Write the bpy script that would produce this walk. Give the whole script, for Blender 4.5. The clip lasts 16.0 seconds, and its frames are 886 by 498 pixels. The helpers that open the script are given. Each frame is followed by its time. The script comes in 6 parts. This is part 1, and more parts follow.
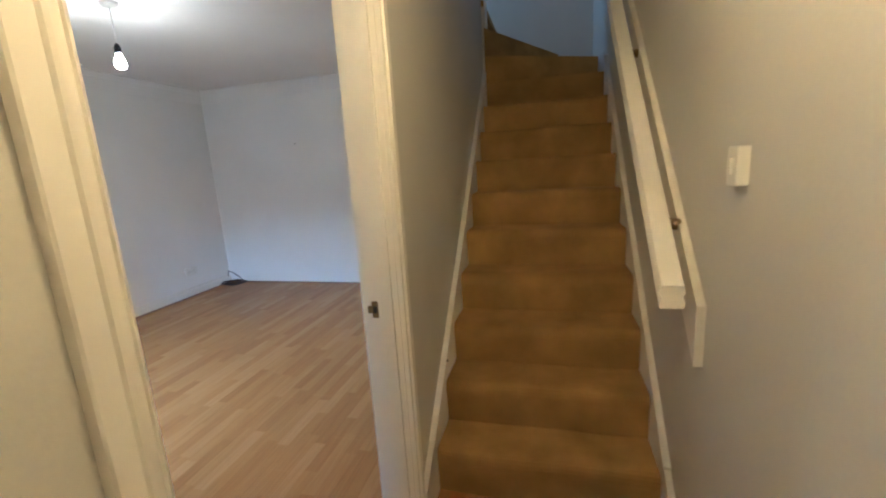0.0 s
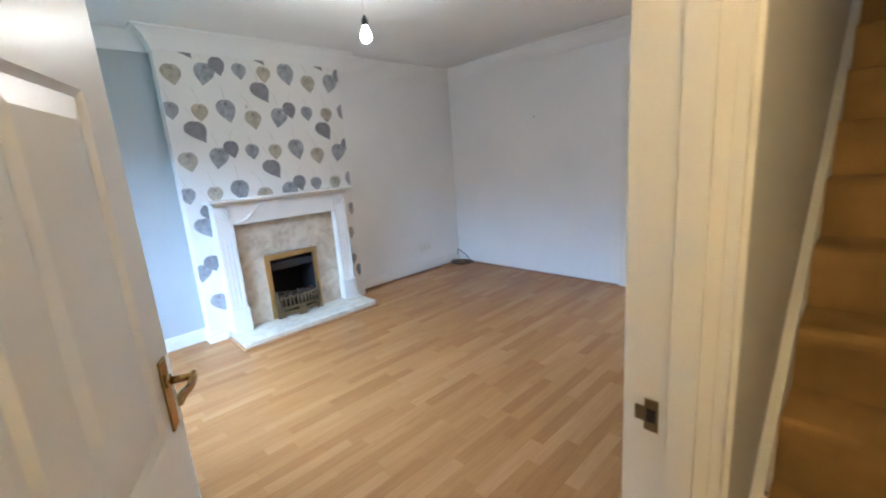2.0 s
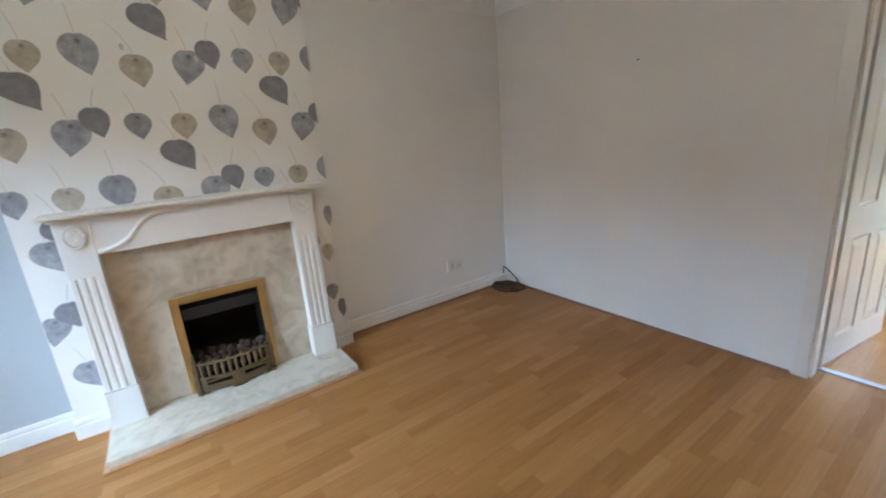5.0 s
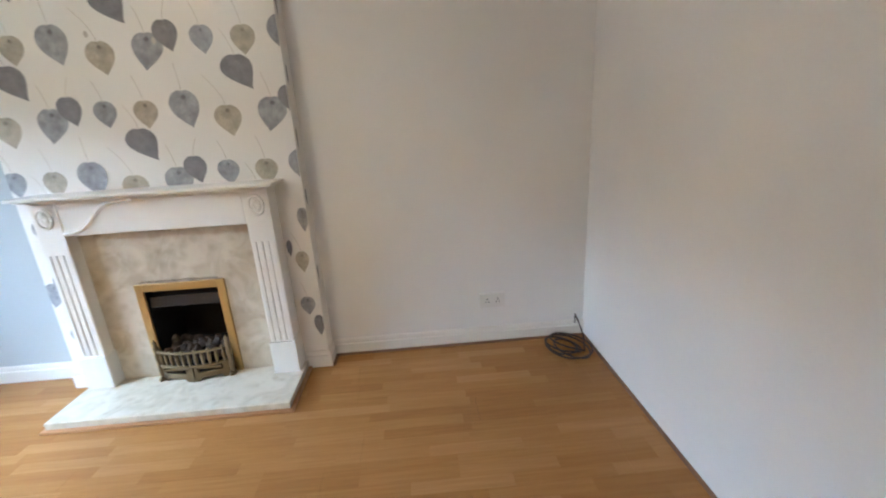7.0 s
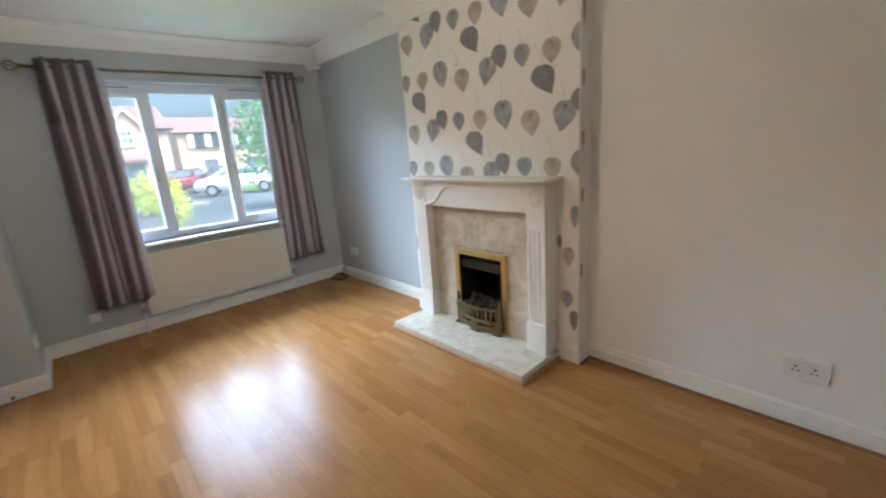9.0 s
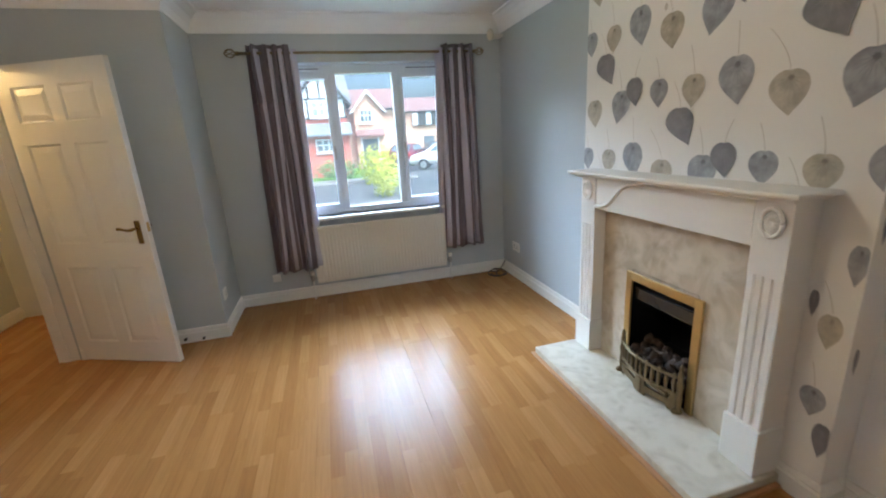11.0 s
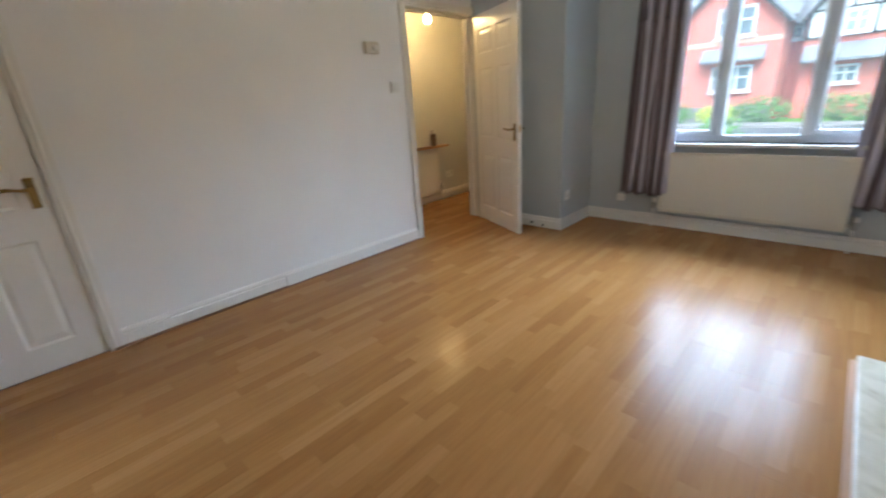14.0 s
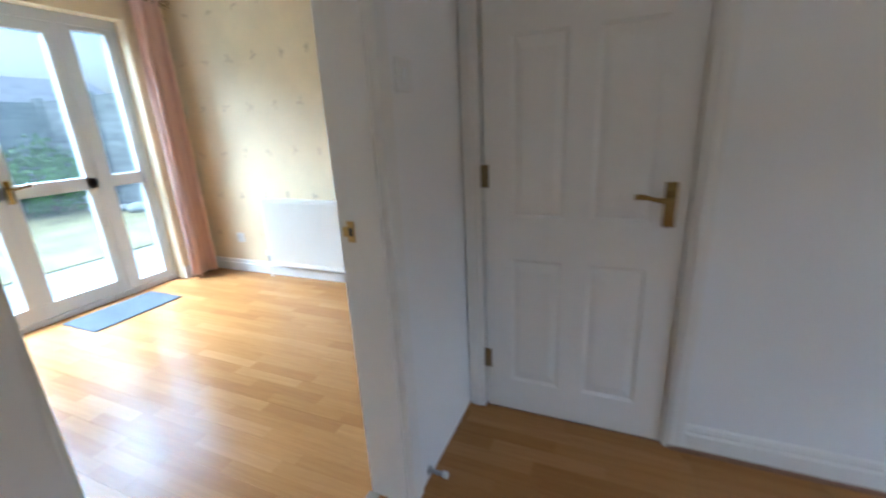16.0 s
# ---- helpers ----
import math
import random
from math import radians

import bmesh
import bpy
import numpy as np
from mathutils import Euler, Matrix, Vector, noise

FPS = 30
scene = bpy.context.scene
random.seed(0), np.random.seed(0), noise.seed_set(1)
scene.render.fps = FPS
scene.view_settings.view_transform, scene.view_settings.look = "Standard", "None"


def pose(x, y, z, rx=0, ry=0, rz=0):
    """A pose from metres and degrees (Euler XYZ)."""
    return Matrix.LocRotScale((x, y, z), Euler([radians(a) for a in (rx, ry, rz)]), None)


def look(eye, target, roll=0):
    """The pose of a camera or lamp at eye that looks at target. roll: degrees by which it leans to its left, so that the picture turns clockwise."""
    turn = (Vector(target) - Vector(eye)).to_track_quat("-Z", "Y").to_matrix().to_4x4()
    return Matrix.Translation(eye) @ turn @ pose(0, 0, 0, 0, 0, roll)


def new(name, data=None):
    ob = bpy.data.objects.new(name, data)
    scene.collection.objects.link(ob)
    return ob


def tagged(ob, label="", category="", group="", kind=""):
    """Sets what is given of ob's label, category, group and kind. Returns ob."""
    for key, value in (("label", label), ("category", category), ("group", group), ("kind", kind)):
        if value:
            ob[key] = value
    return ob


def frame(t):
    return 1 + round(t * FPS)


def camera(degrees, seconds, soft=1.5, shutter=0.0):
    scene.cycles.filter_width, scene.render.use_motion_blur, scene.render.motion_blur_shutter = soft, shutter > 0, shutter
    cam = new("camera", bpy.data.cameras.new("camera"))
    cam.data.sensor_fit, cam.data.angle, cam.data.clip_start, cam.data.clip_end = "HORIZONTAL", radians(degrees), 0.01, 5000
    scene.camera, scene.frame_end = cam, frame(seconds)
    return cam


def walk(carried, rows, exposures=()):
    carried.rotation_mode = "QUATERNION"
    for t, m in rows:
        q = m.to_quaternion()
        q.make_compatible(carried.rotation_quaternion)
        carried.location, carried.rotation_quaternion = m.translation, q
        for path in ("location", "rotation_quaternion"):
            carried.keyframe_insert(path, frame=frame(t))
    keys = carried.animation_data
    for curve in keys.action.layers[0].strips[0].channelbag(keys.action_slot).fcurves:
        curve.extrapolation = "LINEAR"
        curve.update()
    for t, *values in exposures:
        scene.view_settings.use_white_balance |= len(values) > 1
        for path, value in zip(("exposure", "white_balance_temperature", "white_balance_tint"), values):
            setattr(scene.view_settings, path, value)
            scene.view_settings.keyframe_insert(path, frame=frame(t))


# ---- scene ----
cam = camera(94.2, 16.0, 2.0, 0.4)
PATH = [
    (0, (-0.043, 0.345, 1.366), (-0.547, 2.239, 0.969), -3.5),
    (0.5, (-0.088, 0.418, 1.344), (-0.772, 2.25, 0.928), -4.6),
    (1, (-0.182, 0.584, 1.356), (-1.179, 2.271, 0.957), -5.1),
    (1.5, (-0.284, 0.745, 1.332), (-1.538, 2.252, 0.935), -5.0),
    (2, (-0.399, 0.91, 1.347), (-1.82, 2.253, 0.926), -4.4),
    (2.5, (-0.526, 1.08, 1.342), (-2.051, 2.295, 0.896), -4.2),
    (3, (-0.686, 1.246, 1.329), (-2.241, 2.407, 0.842), -4.0),
    (3.5, (-0.936, 1.397, 1.358), (-2.464, 2.578, 0.839), -3.7),
    (4, (-1.145, 1.592, 1.331), (-2.665, 2.783, 0.808), -3.9),
    (4.5, (-1.324, 1.912, 1.349), (-2.875, 3.055, 0.813), -4.4),
    (5, (-1.47, 2.27, 1.357), (-3.071, 3.35, 0.841), -4.7),
    (7.5, (-1.916, 4.077, 1.398), (-3.807, 3.731, 0.845), -3.9),
    (8, (-1.999, 4.221, 1.368), (-3.765, 3.422, 0.877), -4.0),
    (8.5, (-1.982, 4.322, 1.393), (-3.542, 3.17, 0.905), -3.6),
    (9, (-1.96, 4.373, 1.396), (-3.265, 2.94, 0.902), -4.3),
    (9.5, (-1.923, 4.362, 1.389), (-3.018, 2.769, 0.876), -4.4),
    (12, (-3.189, 3.837, 1.41), (-3.127, 1.909, 0.881), -3.3),
    (12.5, (-3.433, 3.906, 1.361), (-3.038, 2.031, 0.79), -3.6),
    (13, (-3.614, 3.998, 1.345), (-2.911, 2.225, 0.743), -3.5),
    (13.5, (-3.643, 4.07, 1.317), (-2.613, 2.486, 0.662), -3.7),
    (14, (-3.499, 4.158, 1.212), (-2.164, 2.825, 0.546), -4.0),
    (14.5, (-3.225, 4.141, 1.207), (-1.605, 3.185, 0.528), -3.5),
    (15, (-2.889, 4.129, 1.221), (-1.047, 3.722, 0.556), -3.8),
    (15.5, (-2.532, 4.147, 1.217), (-0.636, 4.32, 0.604), -3.5),
    (16, (-2.159, 4.281, 1.222), (-0.406, 5.048, 0.639), -3.0),
]
EXPOSURES = [(0.0, 2.22, 4650, 5), (1.5, 2.36, 4750, 5), (2.5, 2.32, 4680, 5), (3.0, 2.22, 4880, 5), (3.5, 2.18, 4940, 5), (5.0, 2.02, 5300, 5), (7.5, 2.52, 5400, 5), (8.5, 2.22, 5580, 5), (9.5, 2.08, 5650, 5), (12.0, 1.96, 5500, 5), (13.0, 1.94, 5580, 5), (14.0, 1.98, 5560, 5), (14.5, 2.05, 5720, 5), (15.5, 2.04, 5500, 5), (16.0, 1.78, 4920, 5)]
walk(cam, [(t, look(eye, target, roll)) for t, eye, target, roll in PATH], EXPOSURES)

# ---- light ----
world = bpy.data.worlds.new("sky")
scene.world = world
world.use_nodes = True
wt = world.node_tree
wt.nodes.clear()
sky = wt.nodes.new("ShaderNodeTexSky")
sky.sky_type, sky.sun_disc = "NISHITA", False
sky.sun_elevation, sky.sun_rotation = radians(52), radians(-21)
sky.dust_density, sky.air_density = 9.0, 1.0
bg = wt.nodes.new("ShaderNodeBackground")
bg.inputs["Strength"].default_value = 0.15
wout = wt.nodes.new("ShaderNodeOutputWorld")
wt.links.new(sky.outputs[0], bg.inputs[0])
wt.links.new(bg.outputs[0], wout.inputs[0])

sun = new("sun", bpy.data.lights.new("sun", "SUN"))
sun.data.energy, sun.data.angle, sun.data.color = 1.1, radians(25), (1.0, 0.96, 0.9)
sun.matrix_world = look((-7, 15, 18), (-2, 2, 0))


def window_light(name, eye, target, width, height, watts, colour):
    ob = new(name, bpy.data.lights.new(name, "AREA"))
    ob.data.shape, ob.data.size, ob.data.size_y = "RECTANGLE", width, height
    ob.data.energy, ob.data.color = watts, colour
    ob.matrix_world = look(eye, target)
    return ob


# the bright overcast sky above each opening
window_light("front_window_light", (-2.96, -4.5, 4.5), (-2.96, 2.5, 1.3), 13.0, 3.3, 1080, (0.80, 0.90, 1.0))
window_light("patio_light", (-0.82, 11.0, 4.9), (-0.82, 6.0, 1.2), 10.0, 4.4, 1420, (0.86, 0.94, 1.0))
window_light("landing_light", (-1.9, 4.4, 3.8), (0, 4.4, 3.4), 0.8, 1.0, 2.6, (0.66, 0.84, 1.0))

# ---- materials ----
def nodes_of(name):
    m = bpy.data.materials.new(name)
    m.use_nodes = True
    nt = m.node_tree
    return m, nt, nt.nodes["Principled BSDF"]


def add(nt, kind, **values):
    n = nt.nodes.new(kind)
    for k, v in values.items():
        n.inputs[k.replace("_", " ")].default_value = v
    return n


def mixed(nt, a, b, fac, mode="MIX"):
    n = nt.nodes.new("ShaderNodeMix")
    n.data_type, n.blend_type = "RGBA", mode
    for i, v in ((0, fac), (6, a), (7, b)):
        if isinstance(v, bpy.types.NodeSocket):
            nt.links.new(v, n.inputs[i])
        else:
            n.inputs[i].default_value = v if i == 0 else (*v[:3], 1)
    return n.outputs[2]


def ramp(nt, source, stops):
    n = nt.nodes.new("ShaderNodeValToRGB")
    nt.links.new(source, n.inputs[0])
    el = n.color_ramp.elements
    while len(el) < len(stops):
        el.new(0.5)
    for e, (p, c) in zip(el, stops):
        e.position, e.color = p, (*c, 1) if len(c) == 3 else c
    return n.outputs[0]


def surface(name, base, rough=0.5, metal=0.0, vary=0.06, grain=60.0, blotch=1.5, bump=0.05, spec=0.5, stretch=(1, 1, 1), random=0.0):
    """A plain material with grain and blotches of its own colour, and fine relief."""
    m, nt, b = nodes_of(name)
    tc = nt.nodes.new("ShaderNodeTexCoord")
    mp = nt.nodes.new("ShaderNodeMapping")
    mp.inputs["Scale"].default_value = stretch
    geo = nt.nodes.new("ShaderNodeNewGeometry")
    nt.links.new(geo.outputs["Position"], mp.inputs["Vector"])
    big, fine = add(nt, "ShaderNodeTexNoise", Scale=blotch, Detail=3.0), add(nt, "ShaderNodeTexNoise", Scale=grain, Detail=4.0)
    for n in (big, fine):
        nt.links.new(mp.outputs[0], n.inputs["Vector"])
    lo, hi = [c * (1 - vary) for c in base], [min(1, c * (1 + vary)) for c in base]
    c1 = ramp(nt, big.outputs[0], [(0.3, lo), (0.7, hi)])
    c2 = ramp(nt, fine.outputs[0], [(0.3, (1 - vary,) * 3), (0.7, (1, 1, 1))])
    col = mixed(nt, c1, c2, 0.6, "MULTIPLY")
    if random:
        oi = nt.nodes.new("ShaderNodeObjectInfo")
        col = mixed(nt, col, ramp(nt, oi.outputs["Random"], [(0, (1 - random,) * 3), (1, (1, 1, 1))]), 1.0, "MULTIPLY")
    nt.links.new(col, b.inputs["Base Color"])
    b.inputs["Metallic"].default_value = metal
    b.inputs["Specular IOR Level"].default_value = spec
    r = nt.nodes.new("ShaderNodeMapRange")
    nt.links.new(fine.outputs[0], r.inputs[0])
    r.inputs["To Min"].default_value, r.inputs["To Max"].default_value = max(0.02, rough - 0.07), min(1, rough + 0.07)
    nt.links.new(r.outputs[0], b.inputs["Roughness"])
    if bump:
        bp = add(nt, "ShaderNodeBump", Strength=bump, Distance=0.01)
        nt.links.new(fine.outputs[0], bp.inputs["Height"])
        nt.links.new(bp.outputs[0], b.inputs["Normal"])
    return m


def laminate():
    """Three-strip beech laminate: strips 64 mm wide and about 0.42 m long, along y."""
    m, nt, b = nodes_of("beech_laminate")
    geo = nt.nodes.new("ShaderNodeNewGeometry")
    sep = nt.nodes.new("ShaderNodeSeparateXYZ")
    nt.links.new(geo.outputs["Position"], sep.inputs[0])

    def calc(op, a, c=0.0):
        n = nt.nodes.new("ShaderNodeMath")
        n.operation = op
        for i, v in ((0, a), (1, c)):
            if isinstance(v, bpy.types.NodeSocket):
                nt.links.new(v, n.inputs[i])
            else:
                n.inputs[i].default_value = v
        return n.outputs[0]

    u = calc("DIVIDE", calc("ADD", sep.outputs[0], 10.235), 0.0643)
    row = calc("FLOOR", u)
    w1 = nt.nodes.new("ShaderNodeTexWhiteNoise")
    w1.noise_dimensions = "1D"
    nt.links.new(row, w1.inputs["W"])
    v = calc("ADD", calc("DIVIDE", sep.outputs[1], 0.42), calc("MULTIPLY", w1.outputs[0], 7.0))
    cell = calc("FLOOR", v)
    comb = nt.nodes.new("ShaderNodeCombineXYZ")
    nt.links.new(row, comb.inputs[0])
    nt.links.new(cell, comb.inputs[1])
    w2 = nt.nodes.new("ShaderNodeTexWhiteNoise")
    w2.noise_dimensions = "2D"
    nt.links.new(comb.outputs[0], w2.inputs["Vector"])
    tone = ramp(nt, w2.outputs[0], [(0.0, (0.335, 0.163, 0.052)), (0.35, (0.378, 0.187, 0.062)), (0.7, (0.402, 0.203, 0.070)), (1.0, (0.445, 0.234, 0.088))])
    mp = nt.nodes.new("ShaderNodeMapping")
    mp.inputs["Scale"].default_value = (34, 1.6, 1)
    nt.links.new(geo.outputs["Position"], mp.inputs[0])
    off = nt.nodes.new("ShaderNodeVectorMath")
    nt.links.new(mp.outputs[0], off.inputs[0])
    nt.links.new(w2.outputs[1], off.inputs[1])
    g = add(nt, "ShaderNodeTexNoise", Scale=2.2, Detail=5.0, Roughness=0.65)
    nt.links.new(off.outputs[0], g.inputs["Vector"])
    col = mixed(nt, tone, ramp(nt, g.outputs[0], [(0.3, (0.80, 0.76, 0.70)), (0.65, (1.03, 1.02, 1.0))]), 0.75, "MULTIPLY")
    edge = calc("MINIMUM", calc("FRACT", u), calc("SUBTRACT", 1.0, calc("FRACT", u)))
    col = mixed(nt, col, ramp(nt, edge, [(0.0, (0.82, 0.78, 0.74)), (0.03, (1, 1, 1))]), 0.5, "MULTIPLY")
    nt.links.new(col, b.inputs["Base Color"])
    smear = add(nt, "ShaderNodeTexNoise", Scale=3.0, Detail=4.0)
    nt.links.new(geo.outputs["Position"], smear.inputs["Vector"])
    r = nt.nodes.new("ShaderNodeMapRange")
    nt.links.new(smear.outputs[0], r.inputs[0])
    r.inputs["To Min"].default_value, r.inputs["To Max"].default_value = 0.20, 0.258
    nt.links.new(r.outputs[0], b.inputs["Roughness"])
    b.inputs["Specular IOR Level"].default_value = 0.18
    bp = add(nt, "ShaderNodeBump", Strength=0.04, Distance=0.003)
    nt.links.new(g.outputs[0], bp.inputs["Height"])
    nt.links.new(bp.outputs[0], b.inputs["Normal"])
    return m


def marble(name, base, vein, scale=7.0, rough=0.25, fleck=0.7):
    m, nt, b = nodes_of(name)
    geo = nt.nodes.new("ShaderNodeNewGeometry")
    n1, n2 = add(nt, "ShaderNodeTexNoise", Scale=scale, Detail=6.0, Distortion=1.2), add(nt, "ShaderNodeTexVoronoi", Scale=scale * 2.2)
    for n in (n1, n2):
        nt.links.new(geo.outputs["Position"], n.inputs["Vector"])
    col = mixed(nt, ramp(nt, n1.outputs[0], [(0.35, vein), (0.6, base)]), ramp(nt, n2.outputs["Distance"], [(0.08, (0.76, 0.73, 0.68)), (0.42, (1, 1, 1))]), fleck, "MULTIPLY")
    nt.links.new(col, b.inputs["Base Color"])
    b.inputs["Roughness"].default_value = rough
    return m


def glass(name, tint, haze):
    m, nt, b = nodes_of(name)
    b.inputs["Base Color"].default_value = (*tint, 1)
    b.inputs["Roughness"].default_value, b.inputs["IOR"].default_value = 0.0, 1.03
    b.inputs["Transmission Weight"].default_value = 1.0
    # a thin translucent share that puts haze and glare over the view outside
    veil = nt.nodes.new("ShaderNodeBsdfTranslucent")
    veil.inputs[0].default_value = (0.80, 0.88, 0.92, 1)
    mix = nt.nodes.new("ShaderNodeMixShader")
    mix.inputs[0].default_value = haze
    out = next(n for n in nt.nodes if n.type == "OUTPUT_MATERIAL")
    nt.links.new(b.outputs[0], mix.inputs[1])
    nt.links.new(veil.outputs[0], mix.inputs[2])
    nt.links.new(mix.outputs[0], out.inputs[0])
    return m


def glowing(name, colour, strength):
    m, nt, b = nodes_of(name)
    b.inputs["Base Color"].default_value = (*colour, 1)
    b.inputs["Emission Color"].default_value = (*colour, 1)
    b.inputs["Emission Strength"].default_value = strength
    return m


def bricks(name, a, c, mortar):
    m, nt, b = nodes_of(name)
    geo = nt.nodes.new("ShaderNodeNewGeometry")
    sep = nt.nodes.new("ShaderNodeSeparateXYZ")
    nt.links.new(geo.outputs["Position"], sep.inputs[0])
    s = nt.nodes.new("ShaderNodeMath")
    nt.links.new(sep.outputs[0], s.inputs[0])
    nt.links.new(sep.outputs[1], s.inputs[1])
    comb = nt.nodes.new("ShaderNodeCombineXYZ")
    nt.links.new(s.outputs[0], comb.inputs[0])
    nt.links.new(sep.outputs[2], comb.inputs[1])
    t = add(nt, "ShaderNodeTexBrick", Scale=1.0, Mortar_Size=0.006, Brick_Width=0.225, Row_Height=0.075)
    t.inputs["Color1"].default_value, t.inputs["Color2"].default_value, t.inputs["Mortar"].default_value = (*a, 1), (*c, 1), (*mortar, 1)
    nt.links.new(comb.outputs[0], t.inputs["Vector"])
    nt.links.new(t.outputs[0], b.inputs["Base Color"])
    b.inputs["Roughness"].default_value = 0.9
    return m


